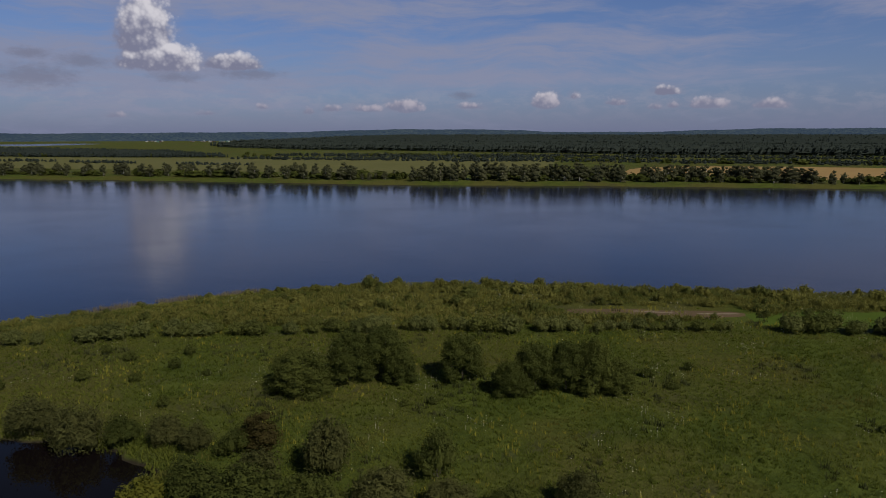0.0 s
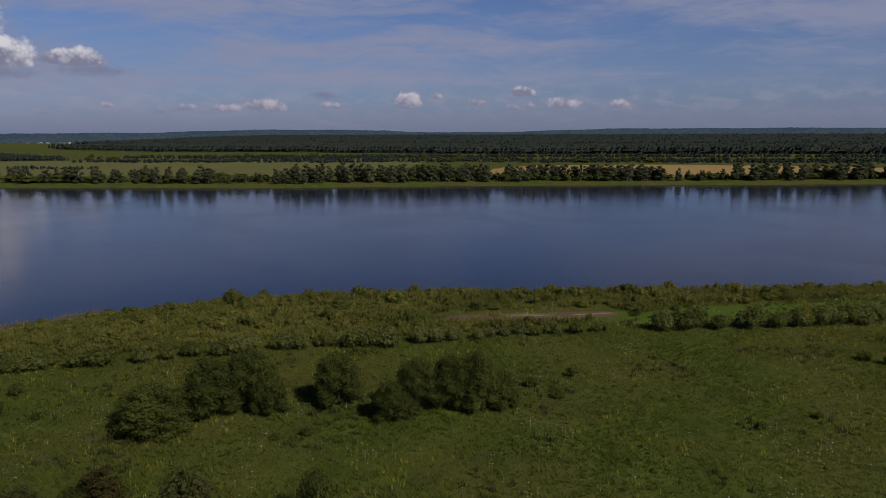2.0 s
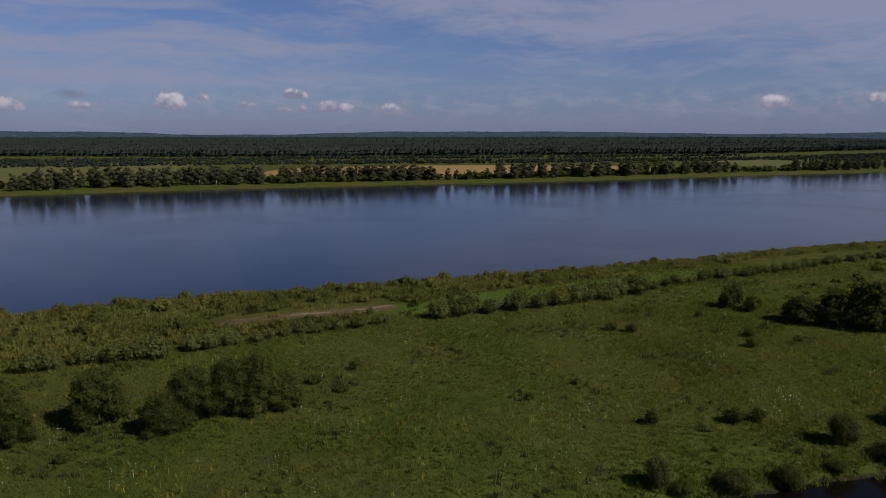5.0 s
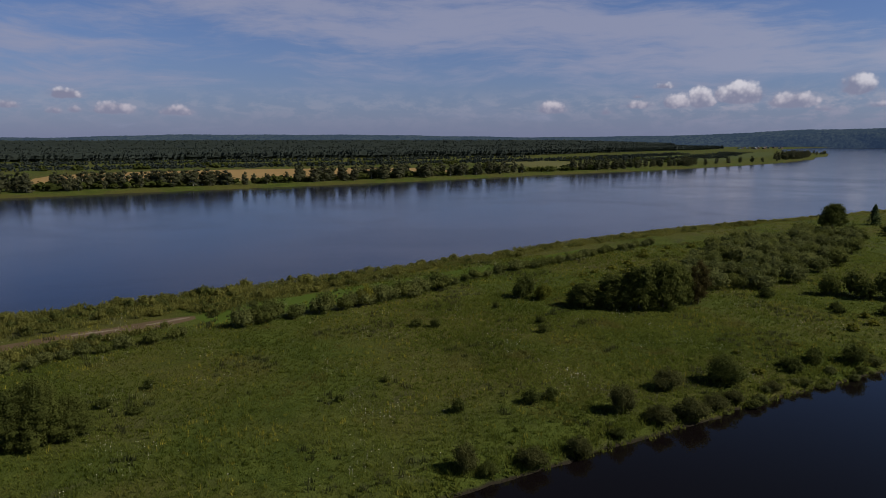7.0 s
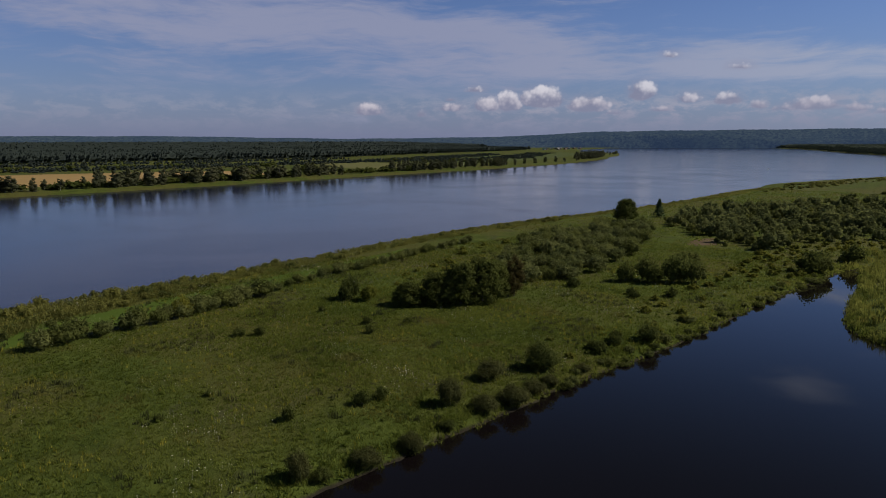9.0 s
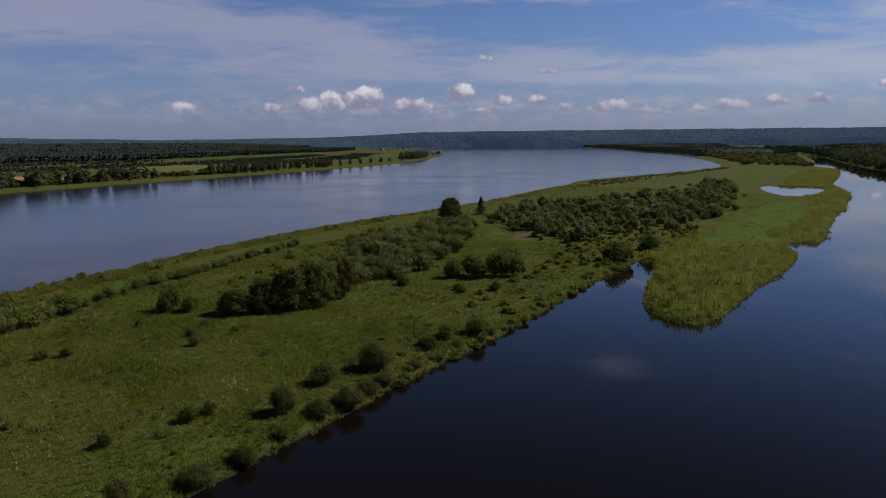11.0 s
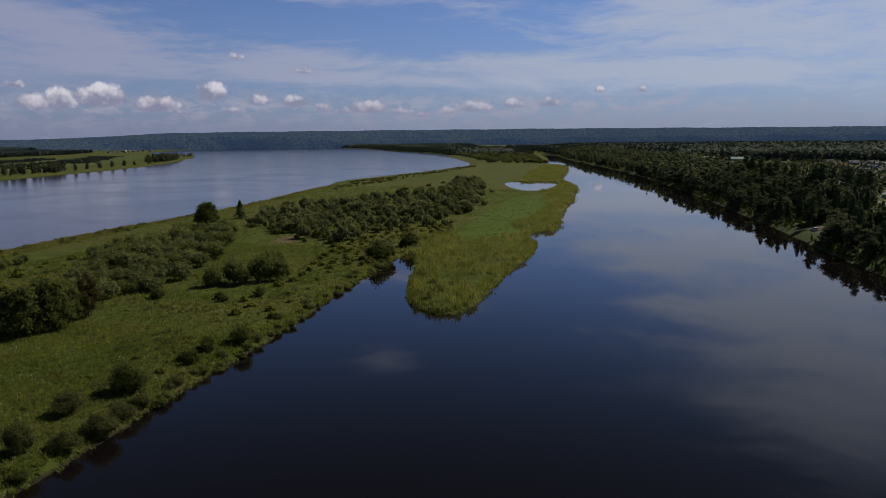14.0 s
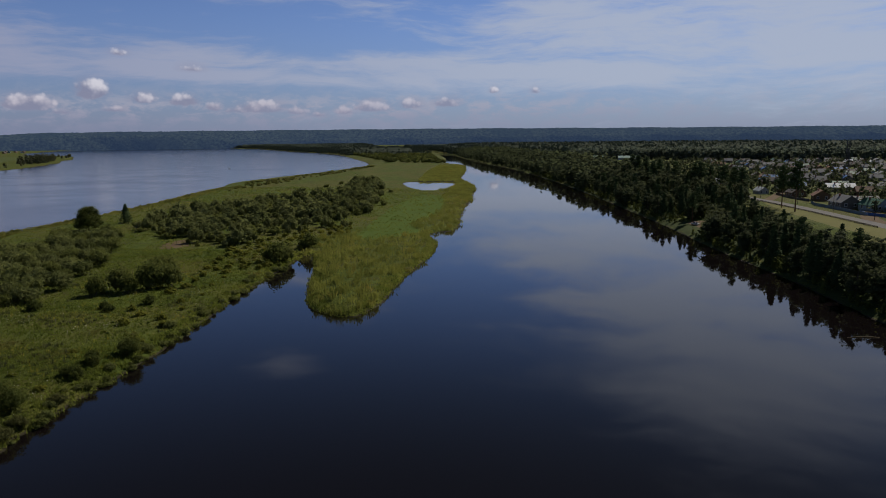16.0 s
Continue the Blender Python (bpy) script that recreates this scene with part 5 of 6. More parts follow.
forest("scrub_far_fields", [(-760, 1190), (-420, 1180), (0, 1290), (500, 1330), (900, 1380), (900, 1430), (400, 1400), (-60, 1380), (-420, 1330), (-780, 1260)], 1500, 3, 7, NEEDLE_HAZE, "dark scrub before the far forest")
forest("scrub_pasture", [(880, 1010), (1250, 1140), (1500, 1330), (1800, 1560), (1780, 1640), (1480, 1420), (1200, 1250), (870, 1130)], 800, 2, 6, NEEDLE_HAZE, "dark scrub in the riverside pasture")
forest("forest_island_end", [(1880, 300), (1880, 540), (2000, 588), (2340, 755), (2700, 985), (2900, 1000), (2900, 880), (2600, 560), (2300, 400)], 1900, 8, 14, WOOD_HAZE, "dark woods at the far island end", 13.0)
forest("wood_strip_west", [(-2400, 1500), (-1900, 1250), (-1180, 960), (-960, 1010), (-780, 1080), (-1080, 1300), (-1340, 1380), (-1780, 1440)], 2600, 6, 10, NEEDLE_HAZE, "strip of low dark woodland between fields", 12.0)
forest("forest_hill_shore", [(2300, 700), (2700, 985), (3220, 1285), (3800, 1615), (4200, 2000), (4450, 2500), (4560, 2400), (4560, 1200), (3600, 900), (2500, 600)], 3200, 12, 18, WOOD_HAZE, "dark forest along the far shore", 22.0)

# ---- the wooded bank and the village ----
def road_y(x):
    return np.interp(x, [200, 290, 347, 397, 418, 459, 505, 534, 590, 700, 900], [-137, -132, -128, -123, -118, -115, -112, -105, -98, -84, -60])


def bank_y(x):
    return np.interp(x, [p[0] for p in TOWN_SHORE], [p[1] for p in TOWN_SHORE])


BELT_LEAF = kinds(lambda s: broadleaf(s, 10, 6, 900, 0.36, 0.05, 14, 0.35, 0.66), "tree", "dark green tree in the belt along the channel bank", "tree", BARK, WOODLAND, (301, 302, 303))
BELT_FIR = kinds(lambda s: fir(s, 11, 5, 16, 40, 0.46), "spruce_tree", "dark spruce in the belt along the channel bank", "tree", BARK, NEEDLE, (311, 312))
PINE = kinds(lambda s: pine(s, 20, 1300, 0.5), "pine_tree", "tall pine with a bare trunk beside the road", "tree", BARK_PINE, NEEDLE, (321, 322, 323))
placed = []
for k in range(2600):
    x = 120 + 520 * pick.random() ** 0.9
    low = float(bank_y(max(x, 172))) - 4.0
    top = max(float(road_y(x)) + 9, low - float(np.interp(x, [170, 300, 360, 420], [15, 22, 34, 60])))
    y = low + (top - low) * pick.random()
    if x < 172:
        y -= (172 - x) * 0.1
    if any((x - a) ** 2 + (y - b) ** 2 < 15 for a, b in placed) or (328 < x < 362 and y > -86):
        continue
    if len(placed) > 330:
        break
    placed.append((x, y))
    h = pick.uniform(8.0, 12.5)
    if pick.random() < 0.70:
        put(pick.choice(BELT_LEAF), x, y, h, h * pick.uniform(0.7, 1.0), 10, 6, pick, "trees on the channel bank")
    else:
        put(pick.choice(BELT_FIR), x, y, h * 1.1, h * pick.uniform(0.48, 0.62), 11, 5, pick, "trees on the channel bank")
PINES = [(346, -117, 23, 1.0), (365, -117, 21, 0.9), (418, -112, 18, 0.9), (426, -110, 18, 0.9), (442, -108, 18, 0.8), (450, -108, 17, 0.8), (479, -102, 19, 1.1), (484, -99, 18, 0.9), (469, -106, 17, 0.9),
         (522, -94, 18, 1.0), (575, -91, 18, 1.0), (607, -79, 20, 1.0), (612, -86, 19, 1.0), (640, -78, 20, 1.1), (560, -84, 17, 0.9)]
for x, y, h, w in PINES:
    put(pick.choice(PINE), x, y, h, w * 20, 20, 20, pick, "pines beside the road")
for k in range(14):
    x = 230 + 26 * k + pick.uniform(-8, 8)
    put(pick.choice(PINE), x, float(bank_y(x)) - pick.uniform(10, 24), pick.uniform(11, 15), 12, 20, 20, pick, "pines on the bank", "slender pine rising above the bank trees")


def leafy_forest(name, spots, low, high, mat, label, leaves=45):
    """Nearer woodland as one object, each tree with loose leaf clusters."""
    x, y = spots.T
    pieces = []
    for q in range(5):
        sel = np.arange(len(x)) % 5 == q
        k = sel.sum()
        v, f = broadleaf(340 + q, 1.0, 0.5, leaves, 0.13, 0.06, 5, 0.6, 0.76)[1] if q < 2 else fir(350 + q, 1.0, 0.40, 9, leaves // 9, 0.09)[1]
        h = rng.uniform(low, high, k)
        pieces.append(repeated(v, f, x[sel], y[sel], on_ground(x[sel], y[sel]) - 0.2, h * rng.uniform(1.1, 1.6, k), h, rng.uniform(0, 6.283, k)))
    stuff(name, pieces, mat, label, "forest")


wood = []
for k in range(1050):
    x = 600 + 1350 * pick.random() ** 1.25
    wood.append((x, float(bank_y(x)) - 1.8 - (78 if x < 1000 else 115) * pick.random() ** 1.25))
leafy_forest("forest_channel_bank", np.array(wood), 11, 17, WOODLAND, "dark mixed forest along the channel bank")
scrub = []
for k in range(1350):
    x = 110 + 760 * pick.random()
    low = float(bank_y(max(x, 172))) - 1.2
    top = max(float(road_y(x)) + 9, low - float(np.interp(x, [170, 300, 360, 420], [14, 22, 33, 60])))
    y = low + (top - low) * pick.random() ** 1.7
    if not (328 < x < 362 and y > -86):
        scrub.append((x, y))
leafy_forest("bank_scrub", np.array(scrub), 1.4, 4.6, LEAF_DARK, "dark scrub under trees on the bank", 27)
gardens = np.array(within([(340, -165), (440, -150), (560, -132), (760, -130), (1090, -140), (1010, -470), (720, -420), (420, -270)], 640, 7, pick))
gardens = np.concatenate([gardens, np.array(within([(338, -150), (440, -138), (640, -122), (700, -150), (660, -240), (420, -225)], 190, 6.5, pick))])
leafy_forest("garden_trees", gardens, 3, 9, WOODLAND, "dark garden trees among village houses", 54)
forest("forest_behind_village", [(1180, -50), (1140, -190), (1030, -330), (1080, -520), (950, -1100), (2200, -1500), (3300, -600), (3300, 350), (2300, 330), (1700, 80), (1400, -30)], 6500, 14, 21, WOOD_HAZE,
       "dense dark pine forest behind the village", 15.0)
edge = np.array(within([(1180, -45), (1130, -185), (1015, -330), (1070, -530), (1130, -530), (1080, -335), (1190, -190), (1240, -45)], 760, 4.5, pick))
leafy_forest("forest_edge", edge, 14, 20, WOOD_HAZE, "tall pines and birches at the forest edge behind the village", 63)
forest("forest_channel_end", [(1900, 235), (2300, 420), (2500, 500), (2700, 300), (2300, 150), (1800, 130)], 1100, 12, 18, WOOD_HAZE, "dark forest at the end of the channel", 13.0)


def painted(name, a, b, rough=0.75, metal=0.0, scale=1.2):
    mat, g = material(name)
    where = place_of(g)
    wear = g.m("ADD", g.m("MULTIPLY", g.noise(where, scale, 5.0, 0.65), 0.7), g.m("MULTIPLY", g.node("ShaderNodeObjectInfo").outputs["Random"], 0.3))
    finish(g, g.mix(wear, a, b), rough=rough, metal=metal, bump=g.noise(where, 6.0), bump_size=0.02)
    return mat


ROOFS = [("grey slate", painted("grey_slate", (0.10, 0.10, 0.105), (0.22, 0.22, 0.23))), ("dark weathered", painted("dark_roof", (0.055, 0.045, 0.042), (0.12, 0.10, 0.09))),
         ("pale metal", painted("pale_metal_roof", (0.36, 0.38, 0.40), (0.56, 0.58, 0.60), 0.62, 0.1)), ("green metal", painted("green_roof", (0.05, 0.13, 0.085), (0.09, 0.20, 0.13), 0.5)),
         ("blue metal", painted("blue_roof", (0.03, 0.10, 0.28), (0.05, 0.16, 0.40), 0.5)), ("rusty", painted("rusty_roof", (0.12, 0.055, 0.03), (0.22, 0.11, 0.06)))]
WALLS = [painted("grey_timber", (0.11, 0.095, 0.08), (0.22, 0.19, 0.16)), painted("brown_logs", (0.10, 0.06, 0.035), (0.19, 0.12, 0.07)), painted("pale_plaster", (0.38, 0.37, 0.34), (0.55, 0.54, 0.50)),
         painted("blue_grey_boards", (0.16, 0.20, 0.23), (0.26, 0.31, 0.34))]
WHITE_PAINT = painted("white_window_paint", (0.62, 0.62, 0.60), (0.80, 0.80, 0.78))
BRICK = painted("chimney_brick", (0.22, 0.10, 0.06), (0.34, 0.17, 0.11))
DARK_WOOD = painted("dark_wood", (0.035, 0.028, 0.022), (0.085, 0.07, 0.055))
STEEL = painted("galvanised_steel", (0.07, 0.07, 0.075), (0.13, 0.13, 0.14), 0.6, 0.4)
RUBBER = painted("black_rubber", (0.012, 0.012, 0.012), (0.03, 0.03, 0.03), 0.9)
GLASS, glass_graph = material("window_glass")
finish(glass_graph, (0.03, 0.035, 0.04), rough=0.08, specular=0.6)


def part(name, bm, mat, parent, label=""):
    me = bpy.data.meshes.new(name)
    bm.normal_update()
    bm.to_mesh(me)
    bm.free()
    me.materials.append(mat)
    ob = new(name, me)
    ob.parent = parent
    return tagged(ob, label)


def block(sx, sy, sz, at=(0, 0, 0), bevel=0.0, bm=None):
    """A box standing on its place, with its edges taken off where bevel is given."""
    bm = bm or bmesh.new()
    made = bmesh.ops.create_cube(bm, size=1.0, matrix=Matrix.LocRotScale((at[0], at[1], at[2] + sz / 2), None, (sx, sy, sz)))
    if bevel:
        edges = {e for v in made["verts"] for e in v.link_edges}
        bmesh.ops.bevel(bm, geom=list(edges), offset=bevel, segments=2, affect="EDGES")
    return bm


def gabled(sx, sy, eaves, ridge):
    """Walls with gables on the short sides."""
    bm = bmesh.new()
    x, y = sx / 2, sy / 2
    v = [bm.verts.new(p) for p in ((-x, -y, -0.6), (x, -y, -0.6), (x, y, -0.6), (-x, y, -0.6), (-x, -y, eaves), (x, -y, eaves), (x, y, eaves), (-x, y, eaves), (-x, 0, ridge), (x, 0, ridge))]
    for f in ((0, 1, 5, 4), (2, 3, 7, 6), (1, 2, 6, 9, 5), (3, 0, 4, 8, 7), (4, 5, 9, 8), (6, 7, 8, 9), (3, 2, 1, 0)):
        bm.faces.new([v[i] for i in f])
    return bm


def roof_slabs(sx, sy, eaves, ridge, over=0.5, thick=0.14):
    bm = bmesh.new()
    x, y = sx / 2 + over, sy / 2 + over
    drop_by = (ridge - eaves) * over / (sy / 2)
    for s in (-1, 1):
        low, high = eaves - drop_by + 0.02, ridge + 0.02
        lower = [(-x, s * y, low), (x, s * y, low), (x, 0, high), (-x, 0, high)]
        v = [bm.verts.new(p) for p in lower] + [bm.verts.new((a, b, c + thick)) for a, b, c in lower]
        for f in ((0, 1, 2, 3), (7, 6, 5, 4), (0, 4, 5, 1), (1, 5, 6, 2), (2, 6, 7, 3), (3, 7, 4, 0)):
            bm.faces.new([v[i] for i in f])
    bmesh.ops.recalc_face_normals(bm, faces=bm.faces[:])
    return bm


def house(label, roof_mat, wall_mat, sx=9.0, sy=7.0, eaves=2.7, ridge=5.2, porch=True):
    root = tagged(new("house"), label, "house")
    wall = part("wall", gabled(sx, sy, eaves, ridge), wall_mat, root)
    roof = part("roof", roof_slabs(sx, sy, eaves, ridge), roof_mat, root)
    part("chimney", block(0.6, 0.6, 1.5, (sx * 0.2, sy * 0.12, ridge - 0.9), 0.03), BRICK, roof, "brick chimney")
    for s, y in ((-1, -sy / 2), (1, sy / 2)):
        for k in (-0.3, 0.0, 0.3):
            window = part("window", block(1.2, 0.10, 1.4, (k * sx, y, 0.95)), WHITE_PAINT, root, "white-framed window")
            part("pane", block(0.95, 0.14, 1.15, (k * sx, y, 1.07)), GLASS, window)
    for k in (-0.25, 0.25):
        window = part("window", block(0.10, 1.1, 1.4, (-sx / 2, k * sy, 0.95)), WHITE_PAINT, root, "white-framed window")
        part("pane", block(0.14, 0.85, 1.15, (-sx / 2, k * sy, 1.07)), GLASS, window)
    if porch:
        part("porch", gabled(2.6, 2.4, 2.1, 2.9), wall_mat, root).location = (sx / 2 + 1.2, 0.5, 0)
        part("porch_roof", roof_slabs(2.6, 2.4, 2.1, 2.9, 0.25, 0.08), roof_mat, root).location = (sx / 2 + 1.2, 0.5, 0)
        part("door", block(0.10, 0.9, 1.95, (sx / 2 + 2.5, 0.5, 0.05), 0.02), DARK_WOOD, root, "dark wooden door")
    return root


styles = []
for k, (words, roof_mat) in enumerate(ROOFS):
    wall_mat = WALLS[k % 4]
    styles.append(house("single-storey wooden village house with a %s roof" % words, roof_mat, wall_mat, 9.5, 7.5, 2.7, 5.2))
    if k < 3:
        styles.append(house("long low village house with a %s roof" % words, roof_mat, WALLS[(k + 2) % 4], 14.0, 7.0, 2.6, 4.6, False))
weights = [6, 4, 6, 4, 2, 1, 2, 1, 3]
NEAR_HOUSES = [(366, -146, 0, 8, 1.2), (352, -154, 6, 20, 1.1), (340, -160, 7, 15, 1.0), (434, -146, 2, 5, 1.0), (455, -133, 4, 12, 0.8), (380, -160, 1, 95, 1.0), (553, -132, 4, 10, 0.9), (470, -150, 2, 8, 0.9)]


def stand(kind, x, y, turn, size=1.0, group="village houses"):
    ob = copy_thing(kind, Matrix.LocRotScale((x, y, height_at(x, y)), Euler((0, 0, radians(turn))), (size, size, size)))
    return tagged(ob, group=group)


taken = [(x, y) for x, y, *_ in NEAR_HOUSES]
for x, y, kind, turn, size in NEAR_HOUSES:
    stand(styles[kind], x, y, turn, size)
for row in range(13):
    for k in range(26):
        x, y = 385 + 27 * k + 4 * row + pick.uniform(-5, 5), -152 - 27 * row - 3.0 * k + pick.uniform(-5, 5)
        if inside(np.array([(340, -158), (440, -146), (560, -128), (760, -150), (1080, -190), (1000, -340), (1040, -480), (700, -440), (400, -270)], float), x, y)[0] < 0 or pick.random() < 0.18:
            continue
        if any((x - a) ** 2 + (y - b) ** 2 < 280 for a, b in taken):
            continue
        taken.append((x, y))
        stand(pick.choices(styles, weights)[0], x, y, -8 + pick.choice((0, 90)) + pick.uniform(-4, 4), pick.uniform(0.85, 1.15))
BARN = house("long barn with a pale green roof at the forest edge", painted("pale_green_roof", (0.24, 0.36, 0.30), (0.36, 0.48, 0.42), 0.5), WALLS[2], 26.0, 11.0, 3.6, 6.4, False)
for x, y in ((1140, -80), (1128, -128)):
    tagged(stand(BARN, x, y, 88, 1.0, "barns"), "long barn with a pale green roof at the forest edge")


def far_house(label, roof_mat, wall_mat):
    """A house so far off that only its walls, roof and chimney can be told."""
    root = tagged(new("house"), label, "house")
    part("wall", gabled(9.5, 7.5, 2.7, 5.2), wall_mat, root)
    roof = part("roof", roof_slabs(9.5, 7.5, 2.7, 5.2), roof_mat, root)
    part("chimney", block(0.6, 0.6, 1.5, (1.9, 0.9, 4.3), 0.03), BRICK, roof, "brick chimney")
    return root


far_styles = [far_house("small distant house with a %s roof" % words, roof_mat, WALLS[k % 4]) for k, (words, roof_mat) in enumerate(ROOFS[:4])]
FAR_VILLAGES = [([(2430, 2230), (2560, 2130), (2960, 2330), (2900, 2420)], 16, 1.5), ([(-2700, 2900), (-2250, 3050), (-2000, 3350), (-2150, 3450), (-2800, 3150)], 34, 1.1), ([(-2000, 4000), (-1350, 4180), (-1300, 4260), (-2000, 4120)], 26, 1.1)]
for ring, count, size in FAR_VILLAGES:
    for x, y in within(ring, count, 22, pick):
        stand(pick.choice(far_styles), x, y, pick.uniform(0, 90), size, "far village houses")
for kind in styles + far_styles + [BARN]:
    drop(kind)


def ribbon(name, line, width, mat, label, lift, category):
    """A strip of road that follows the land."""
    fine = [(a[0] + (b[0] - a[0]) * t, a[1] + (b[1] - a[1]) * t) for a, b in zip(line, line[1:]) for t in np.linspace(0, 1, 7)[:-1]] + [line[-1]]
    fine = np.array(fine)
    way = np.gradient(fine, axis=0)
    way /= np.linalg.norm(way, axis=1, keepdims=True) + 1e-9
    side = np.stack([-way[:, 1], way[:, 0]], 1)
    verts, n = [], len(fine)
    for s in (-0.5, -0.25, 0.0, 0.25, 0.5):
        p = fine + side * width * s
        verts.append(np.stack([p[:, 0], p[:, 1], on_ground(p[:, 0], p[:, 1]) + lift], 1))
    i = np.arange(n - 1)
    faces = np.concatenate([np.stack([k * n + i, k * n + i + 1, (k + 1) * n + i + 1, (k + 1) * n + i], 1) for k in range(4)])
    me = mesh_from(name, np.concatenate(verts), faces, [mat], smooth=True)
    tagged(new(name, me), label, category, kind="structure")


ROAD_LINE = [(x, float(road_y(x))) for x in (200, 290, 320, 347, 377, 397, 418, 459, 505, 534, 590, 700, 900)]
ribbon("road", ROAD_LINE, 7.0, ASPHALT, "worn grey asphalt road along the village", 0.14, "road")
ribbon("road_side", [(405, -122), (425, -131), (450, -142), (520, -170), (640, -230), (800, -300)], 5.5, DIRT, "unpaved side street", 0.12, "road")
ribbon("road_yard", [(300, -134), (322, -139), (345, -150), (380, -168)], 7.0, DIRT, "bare earth lane between houses", 0.12, "road")


def barrier():
    """A low rail on posts along the river side of the road."""
    root = tagged(new("road_barrier"), "low dark roadside rail on short posts", "barrier")
    xs = np.arange(286, 425, 3.5)
    ys = road_y(xs) + 5.2
    zs = on_ground(xs, ys)
    post = block(0.16, 0.16, 0.9, bevel=0.02)
    first = part("post", post, DARK_WOOD, root)
    first.location = (xs[0], ys[0], zs[0] - 0.1)
    for x, y, z in zip(xs[1:], ys[1:], zs[1:]):
        ob = new("post", first.data)
        ob.parent, ob.location = root, (x, y, z - 0.1)
    for h in (0.32, 0.66):
        v, f = tube(np.stack([xs, ys, zs + h], 1), [0.11] * len(xs), 5)
        ob = new("rail", mesh_from("rail", v, f, [DARK_WOOD]))
        ob.parent = root


barrier()


def fence(line, height, mat, label):
    root = tagged(new("fence"), label, "fence", "garden fences")
    for (ax, ay), (bx, by) in zip(line, line[1:]):
        n = max(int(math.hypot(bx - ax, by - ay) / 2.4), 1)
        turn = math.atan2(by - ay, bx - ax)
        panel = None
        for k in range(n):
            x, y = ax + (bx - ax) * (k + 0.5) / n, ay + (by - ay) * (k + 0.5) / n
            if panel is None:
                panel = part("panel", block(math.hypot(bx - ax, by - ay) / n - 0.04, 0.05, height, bevel=0.015), mat, root)
                ob = panel
            else:
                ob = new("panel", panel.data)
                ob.parent = root
            ob.location, ob.rotation_euler = (x, y, height_at(x, y) - 0.05), (0, 0, turn)


fence([(330, -141), (352, -140), (378, -137), (392, -140)], 1.5, WALLS[3], "blue-grey board fence before village houses")
fence([(322, -148), (330, -142), (341, -143)], 1.4, ROOFS[4][1], "blue sheet-metal fence beside a house")
fence([(400, -142), (425, -139), (446, -139)], 1.4, WALLS[0], "weathered grey board fence along a street")
fence([(520, -122), (560, -118), (600, -114)], 1.4, WALLS[0], "weathered grey board fence along a street")


def car(paint, label):
    root = tagged(new("car"), label, "car", "parked cars")
    body = block(4.2, 1.72, 0.62, (0, 0, 0.32), 0.14)
    part("body", body, paint, root)
    cabin = bmesh.new()
    v = [cabin.verts.new(p) for p in ((-1.5, -0.8, 0.92), (1.0, -0.8, 0.92), (1.0, 0.8, 0.92), (-1.5, 0.8, 0.92), (-1.15, -0.64, 1.46), (0.35, -0.64, 1.46), (0.35, 0.64, 1.46), (-1.15, 0.64, 1.46))]
    for f in ((0, 1, 5, 4), (1, 2, 6, 5), (2, 3, 7, 6), (3, 0, 4, 7), (3, 2, 1, 0)):
        cabin.faces.new([v[i] for i in f])
    part("windows", cabin, GLASS, root, "dark car windows")
    part("roof", block(1.54, 1.32, 0.07, (-0.4, 0, 1.44), 0.03), paint, root)
    for x in (-1.3, 1.3):
        for y in (-0.78, 0.78):
            bm = bmesh.new()
            bmesh.ops.create_cone(bm, cap_ends=True, segments=16, radius1=0.32, radius2=0.32, depth=0.2, matrix=Matrix.Translation((x, y, 0.32)) @ Matrix.Rotation(radians(90), 4, "X"))
            part("wheel", bm, RUBBER, root)
    for y in (-0.6, 0.6):
        part("headlight", block(0.06, 0.34, 0.14, (2.09, y, 0.62), 0.02), WHITE_PAINT, root)
    return root


SILVER = painted("silver_car_paint", (0.45, 0.46, 0.48), (0.62, 0.63, 0.65), 0.3, 0.5)
WHITE_CAR = painted("white_car_paint", (0.68, 0.68, 0.68), (0.82, 0.82, 0.82), 0.3)
for paint, label, x, y, turn in ((SILVER, "silver car parked on the roadside", 455, -117, 176), (WHITE_CAR, "white car standing on the road", 432, -119, 170), (WHITE_CAR, "white car parked on the sandy bank", 348, -73, 35)):
    c = car(paint, label)
    c.matrix_basis = pose(x, y, height_at(x, y) + (0.14 if y < -100 else 0.02), 0, 0, turn)
draped("bank_sand", [(330, -68), (355, -65), (362, -76), (350, -86), (334, -82)], DIRT, "bare trampled earth on the bank", "ground", 0.06, 2.0)


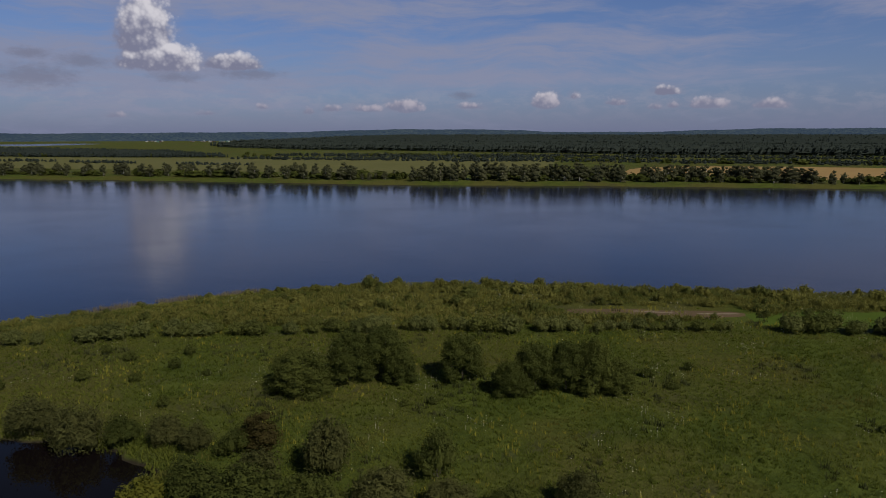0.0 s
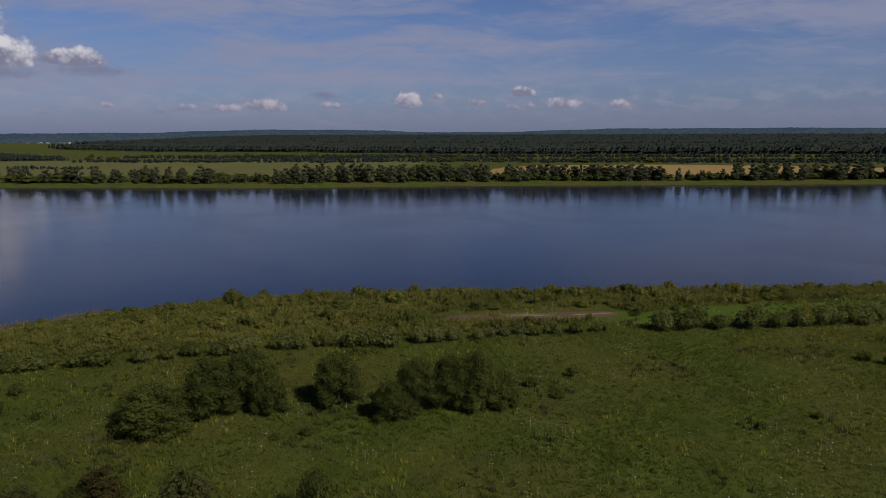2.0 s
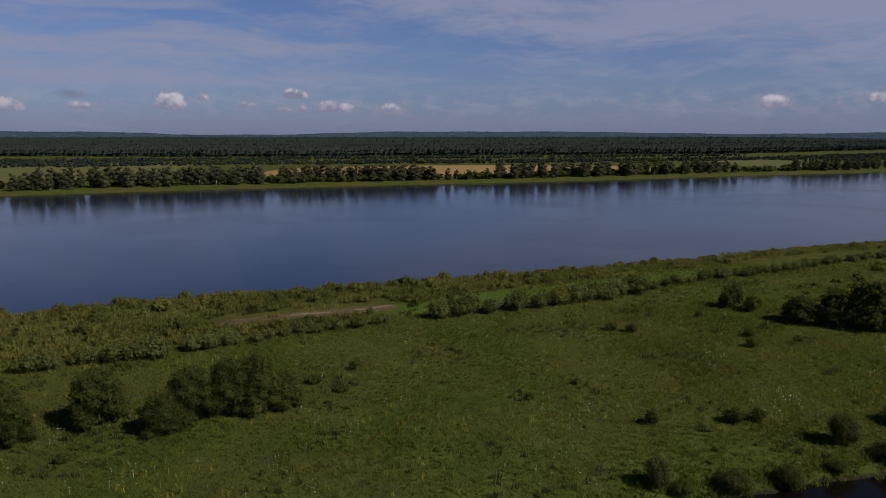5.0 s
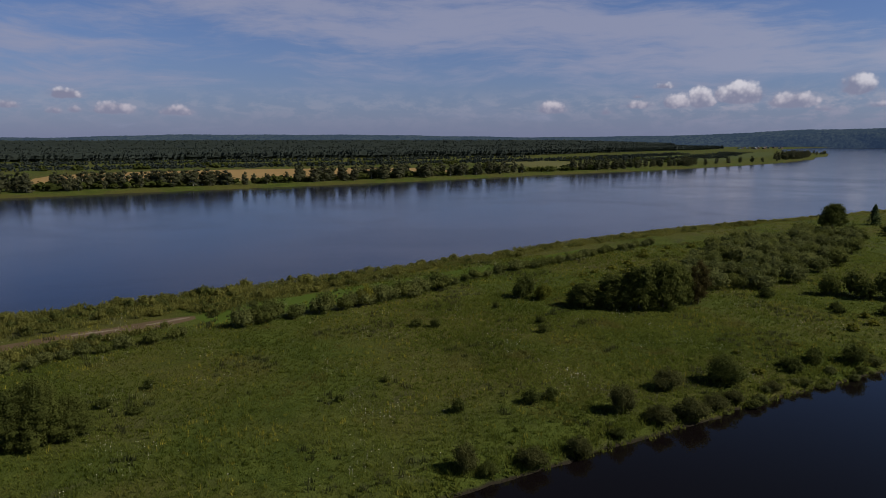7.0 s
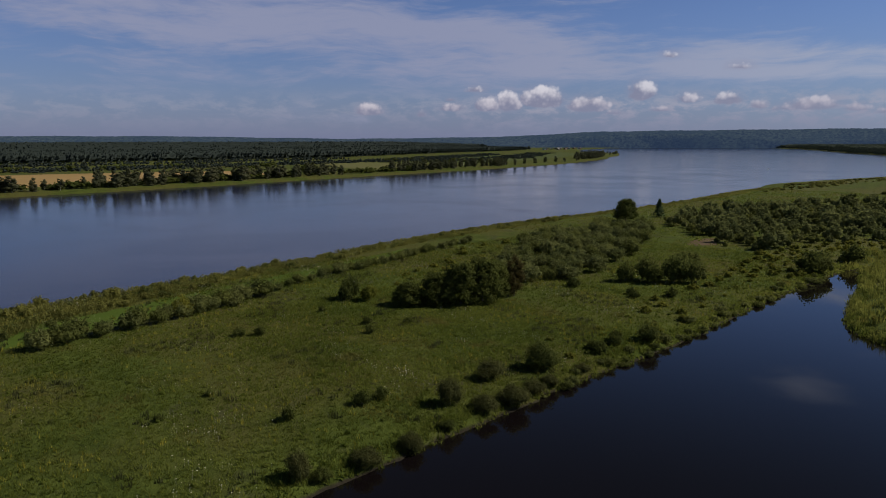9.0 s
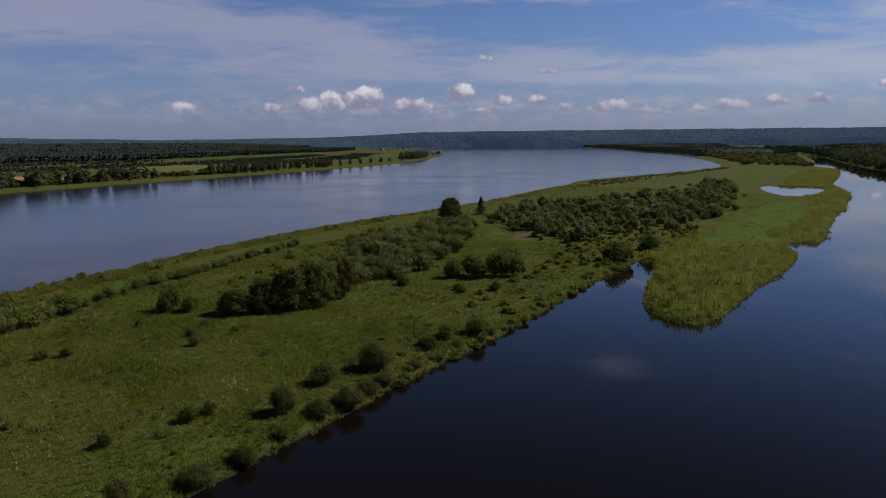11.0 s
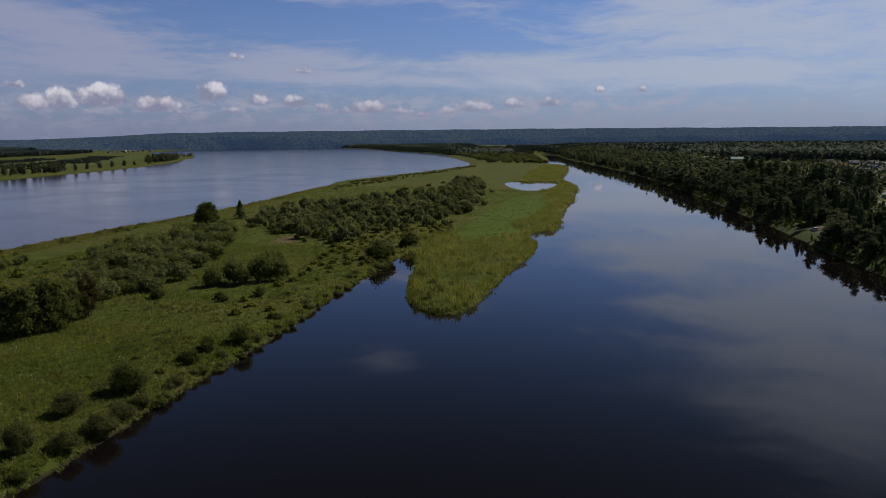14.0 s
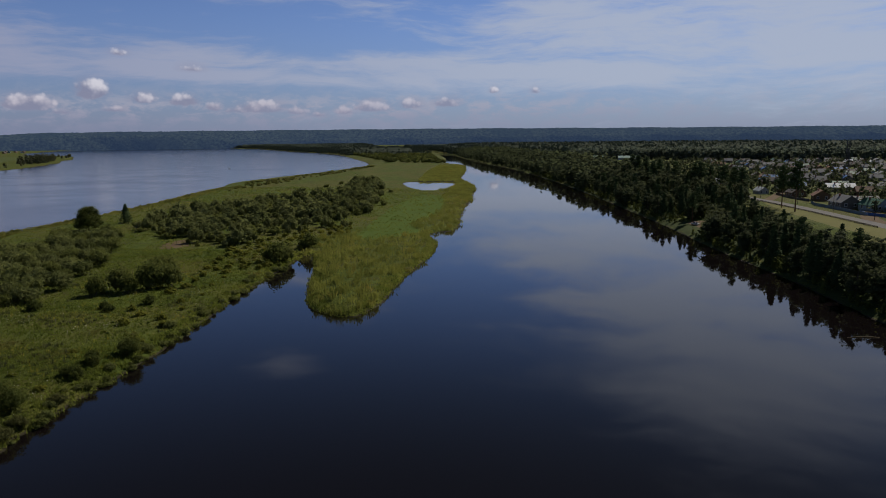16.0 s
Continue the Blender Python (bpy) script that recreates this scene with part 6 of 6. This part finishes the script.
def mast(x, y, height):
    """A lattice mast with aerials."""
    root = tagged(new("radio_mast"), "tall dark lattice radio mast in the village", "mast")
    root.location = (x, y, height_at(x, y))
    levels = 13
    corner = [[np.array((sx * w, sy * w, height * k / levels)) for sx, sy in ((-1, -1), (1, -1), (1, 1), (-1, 1))] for k in range(levels + 1) for w in (1.7 - 1.3 * k / levels,)]
    for s in range(4):
        v, f = tube([c[s] for c in corner], [0.11] * len(corner), 5)
        ob = new("leg", mesh_from("leg", v, f, [STEEL]))
        ob.parent = root
    pieces = []
    for k in range(levels):
        for s in range(4):
            pieces.append(tube([corner[k][s], corner[k + 1][(s + 1) % 4]], (0.06, 0.06), 4))
            pieces.append(tube([corner[k + 1][s], corner[k + 1][(s + 1) % 4]], (0.06, 0.06), 4))
    ob = new("bracing", mesh_from("bracing", *joined(pieces), [STEEL]))
    ob.parent = root
    for k, z in enumerate((0.80, 0.80, 0.88, 0.88, 0.95, 0.95)):
        a = 2.1 * k
        part("antenna", block(0.35, 0.35, 2.4, (math.cos(a) * 1.1, math.sin(a) * 1.1, height * z), 0.08), STEEL, root)
    v, f = tube([(0, 0, height - 0.5), (0, 0, height + 3.5)], (0.06, 0.03), 5)
    ob = new("spire", mesh_from("spire", v, f, [STEEL]))
    ob.parent = root


mast(452, -180, 31)


def pole(x, y):
    root = tagged(new("utility_pole"), "wooden utility pole with a crossbar", "pole", "utility poles")
    root.location = (x, y, height_at(x, y))
    ob = new("shaft", mesh_from("shaft", *tube([(0, 0, -0.5), (0, 0, 4), (0, 0, 8.2)], (0.15, 0.13, 0.10)), [BARK]))
    ob.parent = root
    part("crossbar", block(0.12, 1.6, 0.12, (0, 0, 7.5), 0.02), DARK_WOOD, root)


for x in (312, 348, 384, 424, 470, 520):
    pole(x, float(road_y(x)) - 6.5)


def driftwood():
    root = new("driftwood_log", mesh_from("driftwood_log", *joined([tube([(-3.4, 0, 0.02), (-1, 0.25, 0.10), (1.5, 0.15, 0.12), (3.6, -0.5, 0.05)], (0.05, 0.14, 0.18, 0.10), 7), tube([(1.2, 0.1, 0.1), (1.9, 0.8, 0.35)], (0.07, 0.02), 4)]), [RUSH]))
    tagged(root, "pale bare log floating in the channel", "driftwood")
    root.matrix_basis = pose(161.5, -71, 0.0, 0, 0, -80)


driftwood()


def boat(x, y, turn):
    root = tagged(new("motor_boat"), "small white motor boat on the river", "boat")
    root.matrix_basis = pose(x, y, -0.05, 0, 0, turn)
    bm = bmesh.new()
    rows = []
    for k in range(7):
        t = k / 6
        w = 0.95 * math.sqrt(max(1 - t ** 2.5, 0.0)) + 0.02
        rows.append([bm.verts.new(p) for p in ((-2.6 + 5.4 * t, -w, 0.7 + 0.2 * t), (-2.6 + 5.4 * t, -0.5 * w, 0.0), (-2.6 + 5.4 * t, 0.5 * w, 0.0), (-2.6 + 5.4 * t, w, 0.7 + 0.2 * t))])
    for a, b in zip(rows, rows[1:]):
        for s in range(3):
            bm.faces.new((a[s], b[s], b[s + 1], a[s + 1]))
        bm.faces.new((a[3], b[3], b[0], a[0]))
    bm.faces.new(rows[0])
    bmesh.ops.recalc_face_normals(bm, faces=bm.faces[:])
    part("hull", bm, WHITE_CAR, root)
    part("windscreen", block(0.08, 1.3, 0.45, (0.6, 0, 0.8), 0.02), GLASS, root)
    part("outboard_motor", block(0.4, 0.4, 0.9, (-2.75, 0, 0.35), 0.08), RUBBER, root)


boat(1085, 503, 10)
for kind in BUSH_THICKET + NEAR_TREE + NEAR_BUSH + BIG + BUSH + BUSH_MID + BUSH_GREY + BUSH_YELLOW + FIR + FAR_TREE + BELT_LEAF + BELT_FIR + PINE:
    drop(kind)
